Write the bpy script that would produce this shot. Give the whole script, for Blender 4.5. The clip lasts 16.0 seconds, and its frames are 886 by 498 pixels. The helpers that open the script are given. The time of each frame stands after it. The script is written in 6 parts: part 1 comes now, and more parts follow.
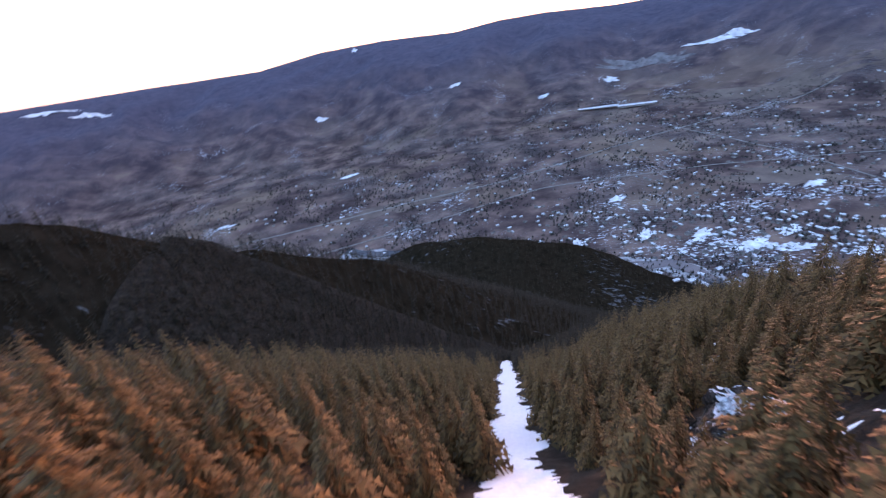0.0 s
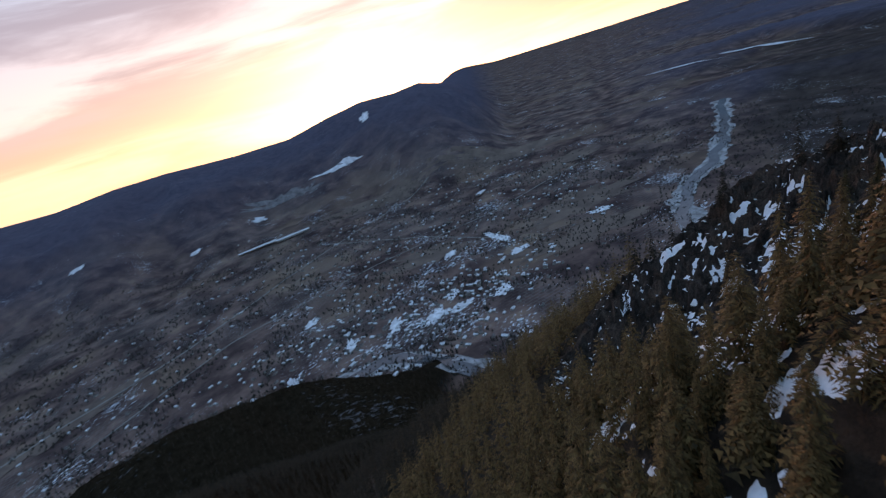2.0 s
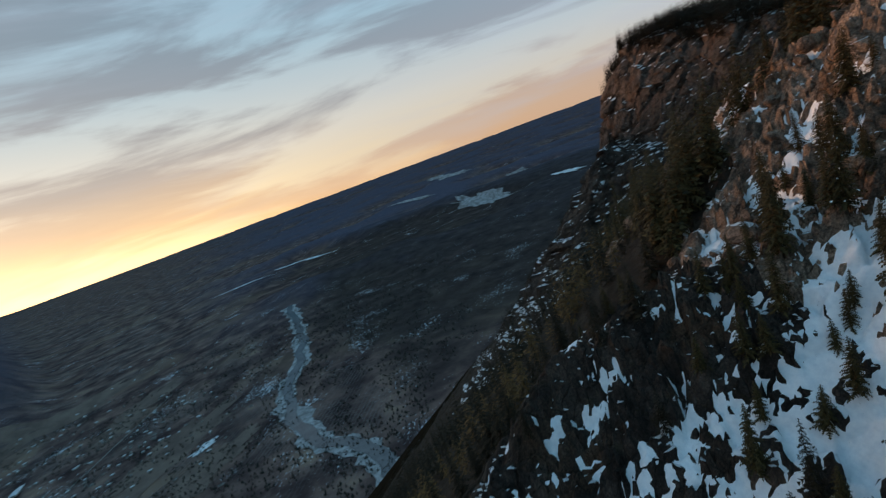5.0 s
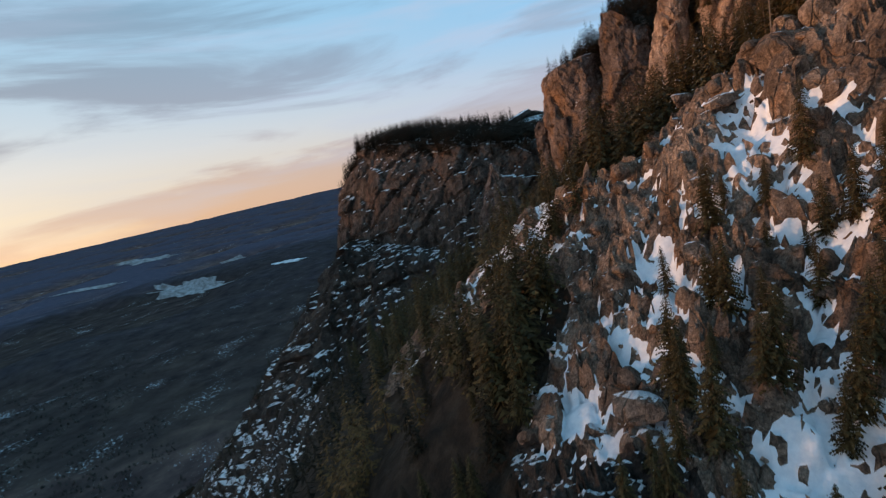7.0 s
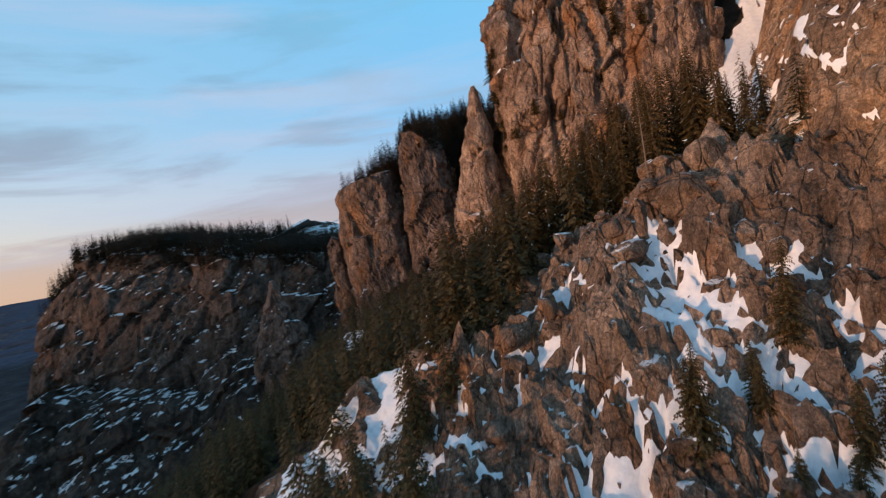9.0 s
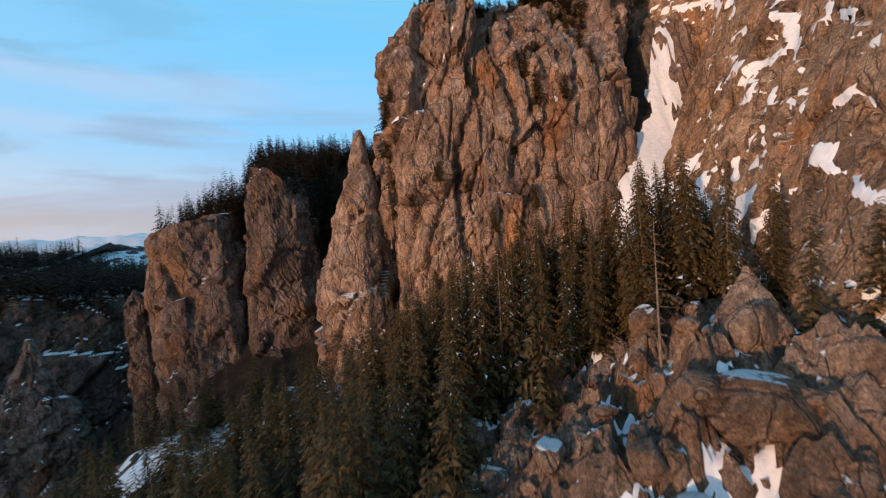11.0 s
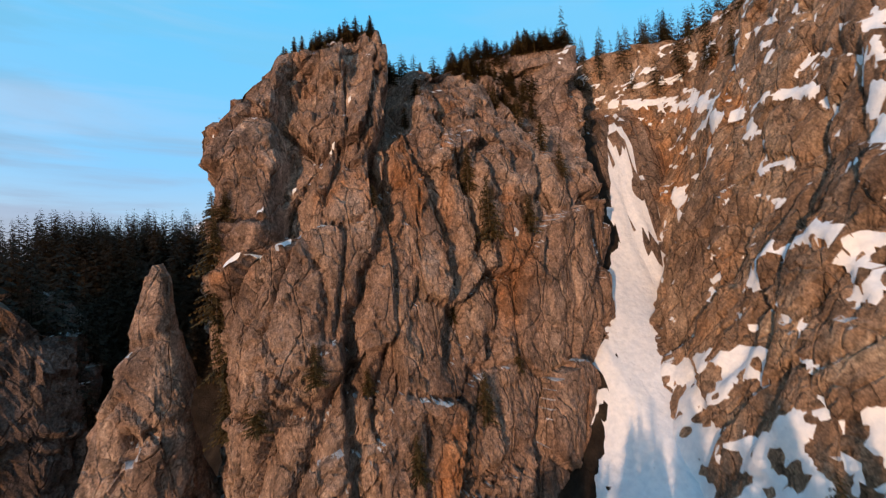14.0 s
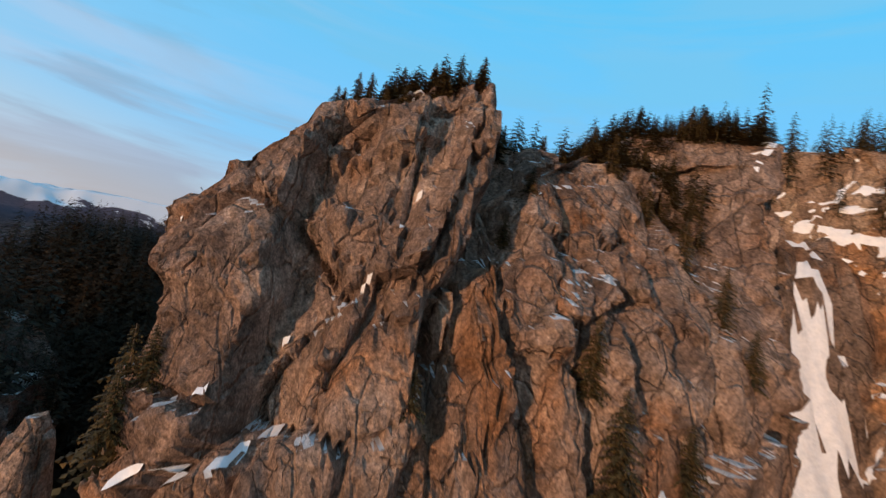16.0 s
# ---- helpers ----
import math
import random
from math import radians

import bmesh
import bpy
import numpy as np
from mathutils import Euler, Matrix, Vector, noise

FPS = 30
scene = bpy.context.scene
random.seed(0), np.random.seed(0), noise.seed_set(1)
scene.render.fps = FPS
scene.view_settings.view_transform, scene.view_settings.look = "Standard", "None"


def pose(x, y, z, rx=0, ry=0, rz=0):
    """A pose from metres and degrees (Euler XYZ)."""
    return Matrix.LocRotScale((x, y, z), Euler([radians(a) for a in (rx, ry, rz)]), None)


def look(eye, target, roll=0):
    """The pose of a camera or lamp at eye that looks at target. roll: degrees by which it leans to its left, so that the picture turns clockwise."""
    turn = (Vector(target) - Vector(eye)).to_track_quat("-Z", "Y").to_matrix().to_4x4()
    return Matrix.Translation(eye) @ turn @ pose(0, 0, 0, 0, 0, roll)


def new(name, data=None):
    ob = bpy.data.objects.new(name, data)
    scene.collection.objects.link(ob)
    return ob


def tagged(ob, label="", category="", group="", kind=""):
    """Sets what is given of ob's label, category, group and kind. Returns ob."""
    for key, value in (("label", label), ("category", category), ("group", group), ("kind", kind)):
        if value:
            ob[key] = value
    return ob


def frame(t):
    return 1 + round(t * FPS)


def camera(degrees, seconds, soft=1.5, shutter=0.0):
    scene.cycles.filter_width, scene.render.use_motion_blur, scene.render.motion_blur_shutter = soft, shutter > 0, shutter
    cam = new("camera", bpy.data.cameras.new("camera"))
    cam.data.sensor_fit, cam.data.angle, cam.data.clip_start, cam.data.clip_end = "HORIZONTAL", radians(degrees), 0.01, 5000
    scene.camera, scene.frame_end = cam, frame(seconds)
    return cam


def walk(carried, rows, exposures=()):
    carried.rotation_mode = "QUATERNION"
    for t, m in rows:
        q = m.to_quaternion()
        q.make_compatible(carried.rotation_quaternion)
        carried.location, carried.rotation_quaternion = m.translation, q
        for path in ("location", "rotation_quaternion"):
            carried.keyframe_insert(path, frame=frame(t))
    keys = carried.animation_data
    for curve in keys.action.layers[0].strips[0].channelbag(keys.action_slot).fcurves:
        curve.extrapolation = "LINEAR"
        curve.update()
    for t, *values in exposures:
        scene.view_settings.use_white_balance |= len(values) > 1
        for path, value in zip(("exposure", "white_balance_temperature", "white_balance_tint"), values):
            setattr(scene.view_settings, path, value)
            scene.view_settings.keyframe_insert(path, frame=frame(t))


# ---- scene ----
# Sunset flight along a forested, snow-patched mountain shoulder below rock faces, high over a wide valley.

# ---------------------------------------------------------------- camera and its walk
cam = camera(86.5, 16.0, soft=1.25, shutter=0.3)
PATH = [
    (0.0, pose(-0.00, -0.00, 0.00, 64.10, 9.65, -4.69)),
    (0.5, pose(0.23, 14.06, -5.72, 66.55, 13.59, -14.79)),
    (1.0, pose(1.38, 26.94, -9.35, 67.98, 13.84, -26.94)),
    (1.5, pose(3.21, 38.69, -11.76, 68.51, 14.98, -39.13)),
    (2.0, pose(7.87, 49.81, -14.16, 70.00, 16.41, -47.62)),
    (2.5, pose(14.01, 59.84, -15.81, 72.58, 17.46, -54.43)),
    (3.0, pose(21.09, 68.60, -16.91, 76.07, 18.79, -60.09)),
    (3.5, pose(29.21, 75.75, -17.52, 78.35, 19.75, -67.34)),
    (4.0, pose(38.13, 81.34, -17.87, 79.34, 20.11, -77.29)),
    (4.5, pose(47.79, 85.08, -17.42, 78.74, 20.32, -88.64)),
    (5.0, pose(57.26, 87.16, -16.63, 78.67, 19.90, -99.38)),
    (5.2, pose(60.84, 87.69, -16.63, 78.74, 19.34, -103.12)),
    (7.3, pose(96.00, 79.66, -12.09, 80.13, 12.46, -137.43)),
    (7.5, pose(98.66, 78.03, -11.59, 80.57, 12.12, -140.15)),
    (8.0, pose(104.89, 73.21, -10.39, 83.05, 11.28, -147.06)),
    (8.5, pose(110.20, 67.64, -8.76, 85.38, 11.14, -154.23)),
    (9.0, pose(114.62, 61.85, -6.74, 86.45, 11.06, -160.97)),
    (9.5, pose(118.35, 55.85, -4.47, 87.14, 10.60, -167.35)),
    (10.0, pose(121.42, 49.83, -1.95, 87.34, 8.93, -172.90)),
    (10.2, pose(122.44, 47.30, -0.92, 87.49, 7.88, -174.41)),
    (12.3, pose(127.77, 18.26, 12.23, 88.19, 4.28, -188.14)),
    (12.5, pose(127.84, 15.70, 13.31, 88.76, 4.63, -189.63)),
    (13.0, pose(127.31, 9.40, 16.43, 89.91, 5.23, -192.65)),
    (13.5, pose(126.48, 3.23, 19.87, 90.45, 4.97, -194.48)),
    (14.0, pose(125.50, -2.94, 23.28, 91.93, 3.03, -195.01)),
    (14.5, pose(124.52, -8.87, 26.72, 93.25, -0.35, -194.37)),
    (15.0, pose(123.47, -14.60, 30.44, 93.97, -3.67, -193.79)),
    (15.5, pose(122.86, -20.09, 34.12, 94.01, -6.90, -192.42)),
    (16.0, pose(122.52, -25.55, 37.53, 93.57, -10.66, -187.35)),
]
walk(cam, PATH, exposures=(
    (0.0, 1.48, 7000, 54), (0.5, 1.22, 7150, 54), (1.5, 0.45, 7300, 48), (2.5, 0.05, 7300, 32), (3.5, -0.15, 7200, 22), (5.0, -0.2, 7000, 13),
    (7.3, 0.05, 6700, 15), (9.0, 0.05, 6550, 14), (10.0, 0.08, 6330, 13), (12.5, 0.24, 6080, 4), (14.5, 0.08, 5980, 6), (16.0, 0.02, 6050, 5)))


# ---------------------------------------------------------------- sky and sun
SUN_AZ, SUN_EL = 40.0, 0.30          # degrees, clockwise from +y; above the horizon
sun_way = Vector((math.sin(radians(SUN_AZ)) * math.cos(radians(SUN_EL)),
                  math.cos(radians(SUN_AZ)) * math.cos(radians(SUN_EL)), math.sin(radians(SUN_EL))))


def node(tree, kind, **values):
    n = tree.nodes.new(kind)
    for key, value in values.items():
        if key.startswith("i_"):
            n.inputs[int(key[2:])].default_value = value
        else:
            setattr(n, key, value)
    return n


def math_node(tree, op, a, b=None, clamp=False):
    n = tree.nodes.new("ShaderNodeMath")
    n.operation, n.use_clamp = op, clamp
    for i, v in enumerate((a, b)):
        if v is None:
            continue
        if isinstance(v, (int, float)):
            n.inputs[i].default_value = v
        else:
            tree.links.new(v, n.inputs[i])
    return n.outputs[0]


def ramp(tree, value, stops, interpolation="LINEAR"):
    n = tree.nodes.new("ShaderNodeValToRGB")
    n.color_ramp.interpolation = interpolation
    while len(n.color_ramp.elements) < len(stops):
        n.color_ramp.elements.new(0.5)
    for e, (pos, col) in zip(n.color_ramp.elements, stops):
        e.position = pos
        e.color = (*col, 1) if len(col) == 3 else col
    tree.links.new(value, n.inputs[0])
    return n.outputs[0]


def grey(v):
    return (v, v, v)


def mix(tree, factor, a, b, blend="MIX"):
    n = tree.nodes.new("ShaderNodeMix")
    n.data_type, n.blend_type = "RGBA", blend
    for slot, v in ((0, factor), (6, a), (7, b)):
        if isinstance(v, (int, float)):
            n.inputs[slot].default_value = v
        elif isinstance(v, tuple):
            n.inputs[slot].default_value = (*v, 1)
        else:
            tree.links.new(v, n.inputs[slot])
    return n.outputs[2]


def noise_tex_world(t, vector, scale):
    n = node(t, "ShaderNodeTexNoise")
    n.inputs["Scale"].default_value, n.inputs["Detail"].default_value = scale, 7.0
    n.inputs["Roughness"].default_value, n.inputs["Distortion"].default_value = 0.55, 0.35
    t.links.new(vector, n.inputs["Vector"])
    return n.outputs["Fac"]


def build_world():
    world = bpy.data.worlds.new("dusk_sky")
    scene.world = world
    world.use_nodes = True
    t = world.node_tree
    t.nodes.clear()
    sky = node(t, "ShaderNodeTexSky", sky_type="NISHITA", sun_disc=False)
    sky.sun_elevation, sky.sun_rotation = radians(max(SUN_EL, 1.0)), radians(SUN_AZ)
    sky.air_density, sky.dust_density, sky.ozone_density, sky.altitude = 1.0, 1.2, 2.0, 1100
    way = node(t, "ShaderNodeTexCoord").outputs["Generated"]
    split = node(t, "ShaderNodeSeparateXYZ")
    t.links.new(way, split.inputs[0])
    x, y, z = split.outputs
    dot = node(t, "ShaderNodeVectorMath", operation="DOT_PRODUCT")
    t.links.new(way, dot.inputs[0])
    dot.inputs[1].default_value = (math.sin(radians(SUN_AZ)), math.cos(radians(SUN_AZ)), 0.0)
    toward = dot.outputs["Value"]                                  # 1 at the sun, -1 opposite
    up = math_node(t, "MAXIMUM", z, 0.0)
    # clear sky colour by height, on the sun's side and opposite to it
    sunny = ramp(t, up, [(0.0, (1.0, 0.70, 0.40)), (0.05, (1.0, 0.79, 0.50)), (0.13, (0.90, 0.84, 0.72)), (0.3, (0.50, 0.71, 0.83)), (0.7, (0.28, 0.50, 0.78))])
    away = ramp(t, up, [(0.0, (0.64, 0.54, 0.48)), (0.06, (0.54, 0.62, 0.74)), (0.2, (0.27, 0.62, 0.98)), (0.6, (0.12, 0.62, 1.0))])
    side = ramp(t, math_node(t, "MULTIPLY_ADD", toward, 0.5), [(0.0, grey(0)), (0.25, grey(0.06)), (0.5, grey(0.40)), (0.8, grey(0.78)), (1.0, grey(1))])
    side.node.inputs[0].links[0].from_node.inputs[2].default_value = 0.5
    clear = mix(t, side, away, sunny)
    # cloud sheets, drawn out along the horizon
    turn = node(t, "ShaderNodeMapping")
    turn.inputs["Rotation"].default_value = (radians(2.5), radians(-3.0), radians(25))
    turn.inputs["Scale"].default_value = (1.0, 1.35, 7.5)
    t.links.new(way, turn.inputs[0])
    n1 = node(t, "ShaderNodeTexNoise")
    n1.inputs["Scale"].default_value, n1.inputs["Detail"].default_value = 1.45, 8.0
    n1.inputs["Roughness"].default_value, n1.inputs["Distortion"].default_value = 0.55, 0.45
    t.links.new(turn.outputs[0], n1.inputs["Vector"])
    cover = ramp(t, n1.outputs["Fac"], [(0.42, grey(0)), (0.58, grey(1))], "EASE")
    cloud_sun = ramp(t, up, [(0.0, (0.95, 0.58, 0.28)), (0.06, (0.80, 0.50, 0.31)), (0.16, (0.37, 0.34, 0.345)), (0.35, (0.26, 0.33, 0.40))])
    cloud_away = ramp(t, up, [(0.0, (0.44, 0.44, 0.52)), (0.12, (0.40, 0.47, 0.64)), (0.4, (0.22, 0.62, 0.92))])
    cloud = mix(t, side, cloud_away, cloud_sun)
    amount = math_node(t, "MULTIPLY", cover, 0.9)
    painted = mix(t, amount, clear, cloud)
    # thin bright veils higher up, away from the sun
    veil_turn = node(t, "ShaderNodeMapping")
    veil_turn.inputs["Rotation"].default_value = (radians(7), radians(5), radians(-30))
    veil_turn.inputs["Scale"].default_value = (1.0, 1.2, 9.0)
    t.links.new(way, veil_turn.inputs[0])
    veil = noise_tex_world(t, veil_turn.outputs[0], 1.7)
    side_of = ramp(t, toward.node.outputs["Value"], [(0.0, grey(0.9)), (0.6, grey(0.3))])
    strip = math_node(t, "MULTIPLY", ramp(t, veil, [(0.44, grey(0)), (0.70, grey(0.6))], "EASE"), side_of)
    back = ramp(t, math_node(t, "MULTIPLY", toward, -1.0), [(0.30, grey(1)), (0.80, grey(0.06))])
    painted = mix(t, math_node(t, "MULTIPLY", strip, back), painted, (0.56, 0.66, 0.84))
    # glare round the sun
    dot2 = node(t, "ShaderNodeVectorMath", operation="DOT_PRODUCT")
    squash = node(t, "ShaderNodeMapping")
    squash.inputs["Scale"].default_value = (1, 1, 2.6)
    t.links.new(way, squash.inputs[0])
    norm = node(t, "ShaderNodeVectorMath", operation="NORMALIZE")
    t.links.new(squash.outputs[0], norm.inputs[0])
    t.links.new(norm.outputs[0], dot2.inputs[0])
    dot2.inputs[1].default_value = (math.sin(radians(SUN_AZ)), math.cos(radians(SUN_AZ)), 0.03)
    near = math_node(t, "MAXIMUM", dot2.outputs["Value"], 0.0)
    glow = math_node(t, "MULTIPLY", math_node(t, "POWER", near, 40.0), 1.6)
    glow2 = math_node(t, "MULTIPLY", math_node(t, "POWER", near, 6.0), 0.35)
    warm = mix(t, 1.0, mix(t, math_node(t, "ADD", glow, glow2), (0, 0, 0), (1.0, 0.75, 0.44)), painted, "ADD")
    warm.node.clamp_result = False
    warm.node.inputs[6].links[0].from_node.clamp_factor = False
    low = math_node(t, "POWER", 2.718, math_node(t, "MULTIPLY", math_node(t, "MAXIMUM", z, 0.0), -15.0))
    wide = math_node(t, "POWER", math_node(t, "MAXIMUM", toward, 0.0), 4.5)
    thin = ramp(t, n1.outputs["Fac"], [(0.40, grey(1.0)), (0.66, grey(0.25))])
    band_glow = math_node(t, "MULTIPLY", math_node(t, "MULTIPLY", low, wide), math_node(t, "MULTIPLY", thin, 1.5))
    warm = mix(t, 1.0, mix(t, band_glow, (0, 0, 0), (1.0, 0.74, 0.36)), warm, "ADD")
    warm.node.clamp_result = False
    warm.node.inputs[6].links[0].from_node.clamp_factor = False
    out_sky = node(t, "ShaderNodeBackground")
    out_sky.inputs["Strength"].default_value = 0.06
    t.links.new(sky.outputs[0], out_sky.inputs["Color"])
    out_cloud = node(t, "ShaderNodeBackground")
    out_cloud.inputs["Strength"].default_value = 0.85
    t.links.new(warm, out_cloud.inputs["Color"])
    both = node(t, "ShaderNodeAddShader")
    t.links.new(out_sky.outputs[0], both.inputs[0])
    t.links.new(out_cloud.outputs[0], both.inputs[1])
    end = node(t, "ShaderNodeOutputWorld")
    t.links.new(both.outputs[0], end.inputs["Surface"])


build_world()
lamp = bpy.data.lights.new("sun", "SUN")
lamp.energy, lamp.angle, lamp.color = 3.4, radians(0.8), (1.0, 0.56, 0.31)
sun = new("sun", lamp)
sun.matrix_world = look((sun_way * 500)[:], (0, 0, 0))

# ---------------------------------------------------------------- noise for shaping
PERM = np.random.RandomState(7).permutation(4096)
GRAD = np.random.RandomState(8).normal(size=(4096, 3))
GRAD /= np.linalg.norm(GRAD, axis=1)[:, None]


def lattice(i, j, k):
    return PERM[(PERM[(PERM[i & 4095] + j) & 4095] + k) & 4095]


def bumps(x, y, z=None, seed=0):
    """Smooth gradient noise, about -1 to 1, at arrays of places."""
    x, y = np.asarray(x, float), np.asarray(y, float)
    z = np.zeros_like(x) if z is None else np.asarray(z, float)
    z = z + seed * 17.31
    xi, yi, zi = np.floor(x).astype(int), np.floor(y).astype(int), np.floor(z).astype(int)
    xf, yf, zf = x - xi, y - yi, z - zi
    u, v, w = (f * f * f * (f * (f * 6 - 15) + 10) for f in (xf, yf, zf))
    total = 0.0
    for a in (0, 1):
        for b in (0, 1):
            for c in (0, 1):
                g = GRAD[lattice(xi + a, yi + b, zi + c)]
                d = g[..., 0] * (xf - a) + g[..., 1] * (yf - b) + g[..., 2] * (zf - c)
                total = total + d * (u if a else 1 - u) * (v if b else 1 - v) * (w if c else 1 - w)
    return total * 1.6


def fbm(x, y, z=None, octaves=4, seed=0):
    total, size, gain = 0.0, 1.0, 1.0
    z = np.zeros_like(np.asarray(x, float)) if z is None else z
    for o in range(octaves):
        total = total + gain * bumps(x * size, y * size, z * size, seed + o * 3)
        size, gain = size * 2.03, gain * 0.5
    return total


def ridged(x, y, z=None, octaves=3, seed=0):
    total, size, gain = 0.0, 1.0, 1.0
    z = np.zeros_like(np.asarray(x, float)) if z is None else z
    for o in range(octaves):
        total = total + gain * (1 - 2 * np.abs(bumps(x * size, y * size, z * size, seed + o * 5)))
        size, gain = size * 2.1, gain * 0.5
    return total


def cells(x, y, z, seed=0):
    """Distance to the nearest and second nearest of scattered seeds, a random number and the place within the nearest cell."""
    x, y, z = (np.asarray(a, float) for a in (x, y, z))
    z = z + seed * 13.7
    xi, yi, zi = (np.floor(a).astype(int) for a in (x, y, z))
    f1, f2 = np.full(x.shape, 9.0), np.full(x.shape, 9.0)
    key = np.zeros(x.shape, int)
    dx, dy, dz = np.zeros_like(x), np.zeros_like(x), np.zeros_like(x)
    for a in (-1, 0, 1):
        for b in (-1, 0, 1):
            for c in (-1, 0, 1):
                h = lattice(xi + a, yi + b, zi + c)
                px = x - (xi + a + (h % 61) / 61.0)
                py = y - (yi + b + (h % 67) / 67.0)
                pz = z - (zi + c + (h % 71) / 71.0)
                d = np.sqrt(px * px + py * py + pz * pz)
                closer = d < f1
                f2 = np.where(closer, f1, np.minimum(f2, d))
                f1 = np.where(closer, d, f1)
                key = np.where(closer, h, key)
                dx, dy, dz = np.where(closer, px, dx), np.where(closer, py, dy), np.where(closer, pz, dz)
    return f1, f2, key, dx, dy, dz


def blocks(x, y, z, seed=0):
    """Fractured rock: tilted facets with narrow joints between them."""
    f1, f2, key, dx, dy, dz = cells(x, y, z, seed)
    g = GRAD[(key * 7 + 3) & 4095]
    facet = g[..., 0] * dx + g[..., 1] * dy + g[..., 2] * dz + ((key % 97) / 97.0 - 0.5) * 0.9
    joint = np.clip((f2 - f1) / 0.09, 0, 1)
    return facet - 0.7 * (1 - joint) ** 2


def step(v, lo, hi):
    s = np.clip((np.asarray(v, float) - lo) / (hi - lo), 0, 1)
    return s * s * (3 - 2 * s)


def bell(v, middle, width):
    return np.exp(-((np.asarray(v, float) - middle) / width) ** 2)


def soft_min(a, b, k):
    h = np.clip(0.5 + 0.5 * (b - a) / k, 0, 1)
    return b * (1 - h) + a * h - k * h * (1 - h)


def soft_max(a, b, k):
    return -soft_min(-a, -b, k)


# ---------------------------------------------------------------- the lie of the land
VALLEY = -950.0


def shoulder(x, y):
    """The mountain's slope without small relief."""
    x, y = np.asarray(x, float), np.asarray(y, float)
    z = np.where(y > 8, -8 - 0.78 * (y - 8), -8 + 0.12 * (8 - y))
    crest = 104 + np.clip(y - 40, 0, 90) * 0.42
    east = np.maximum(x - crest, 0)
    z = z - 0.5 * east
    z = z - 6.5 * bell(x, 105, 15) * bell(y, 27, 13)
    # the rock rib that falls to the valley, and the crest that runs out east below the cliff
    for slope, line in ((1.08, ((113.0, 52.0, -39.5), (120.5, 69.0, -47.0), (117.5, 78.0, -52.0), (112.0, 98.0, -68.0), (108.0, 116.0, -90.0), (100.0, 140.0, -116.0))),
                        (0.85, ((103.0, 0.0, -5.0), (113.0, 6.5, -11.0), (124.0, 13.0, -19.5), (129.0, 14.0, -20.5), (145.0, 9.6, -25.0), (153.0, 14.0, -31.0), (165.0, 16.5, -40.0), (171.0, 21.5, -45.0), (178.0, 26.0, -64.0)))):
        crest_z = np.full(np.shape(x), -2000.0)
        for (ax, ay, az), (bx, by, bz) in zip(line, line[1:]):
            k = np.clip(((x - ax) * (bx - ax) + (y - ay) * (by - ay)) / ((bx - ax) ** 2 + (by - ay) ** 2), 0, 1)
            crest_z = np.maximum(crest_z, az + k * (bz - az) - slope * np.hypot(x - ax - k * (bx - ax), y - ay - k * (by - ay)))
        z = soft_max(z, crest_z, 2.5)
    z = z + 9 * bell(x, 186, 12) * bell(y, -50, 12)
    gully = 5 + 0.13 * y
    z = z - 17 * bell(x, gully, 42) * step(y, -70, -25) + 8 * step(-30 - x, 0, 50) * step(y, 20, 60)
    z = z - 13 * bell(x, 93, 15) * step(y, 24, 55) * (1 - step(y, 95, 135))
    # the far spur across the gully
    spur = np.full(np.shape(x), -2000.0)
    for ax, ay, az, bx, by, bz in ((-470.0, 230.0, -35.0, -318.0, 351.0, -88.0), (-318.0, 351.0, -88.0, -192.0, 431.0, -177.0), (-192.0, 431.0, -177.0, -92.0, 483.0, -237.0), (-92.0, 483.0, -237.0, -25.0, 480.0, -297.0), (-25.0, 480.0, -297.0, 70.0, 470.0, -350.0)):
        k = np.clip(((x - ax) * (bx - ax) + (y - ay) * (by - ay)) / ((bx - ax) ** 2 + (by - ay) ** 2), 0, 1)
        off = np.hypot(x - ax - k * (bx - ax), y - ay - k * (by - ay))
        spur = np.maximum(spur, az + 16 + k * (bz - az) - 0.75 * off)
    z = soft_max(z - 0.25 * np.maximum(y - 330, 0), spur, 25)
    # the western crag's core and the snow ramp of the couloir beside it
    core = soft_min(2.25 * (80 + 0.118 * y - x), 1.6 * (-14 - y), 6)
    core = soft_min(soft_min(core, 3.0 * (x - 50), 8), 56 + 0 * x, 10)
    z = soft_max(z, core, 3)
    axis = np.where(y < -58, 77.5 + 0.62 * (y + 66), 82.5)
    ramp_z = np.interp(y, [-112, -90, -77, -72, -66, -58, -50, -38, -24, -12], [60, 56, 44, 32, 21, 12, 4, -4, -10, -18])
    ramp_z = ramp_z - 0.8 * np.maximum(np.abs(x - axis) - 7, 0)
    z = soft_max(z, np.where(y < -15, ramp_z, -999), 2)
    z = z - 10 * bell(y, -43, 9) * step(x, 96, 106) * (1 - step(x, 136, 150))
    # scree under the far cliff
    skirt = np.full(np.shape(x), -2000.0)
    for ax, ay, bx, by in ((250.0, -135.0, 284.0, -112.0), (284.0, -112.0, 374.0, -84.0), (374.0, -84.0, 420.0, -150.0)):
        k = np.clip(((x - ax) * (bx - ax) + (y - ay) * (by - ay)) / ((bx - ax) ** 2 + (by - ay) ** 2), 0, 1)
        skirt = np.maximum(skirt, -74 - 0.78 * np.hypot(x - ax - k * (bx - ax), y - ay - k * (by - ay)))
    z = soft_max(z, skirt, 6)
    # plateau behind the rock faces
    plateau = soft_min(1.3 * (-94 - y), 28 + 0 * x, 6)
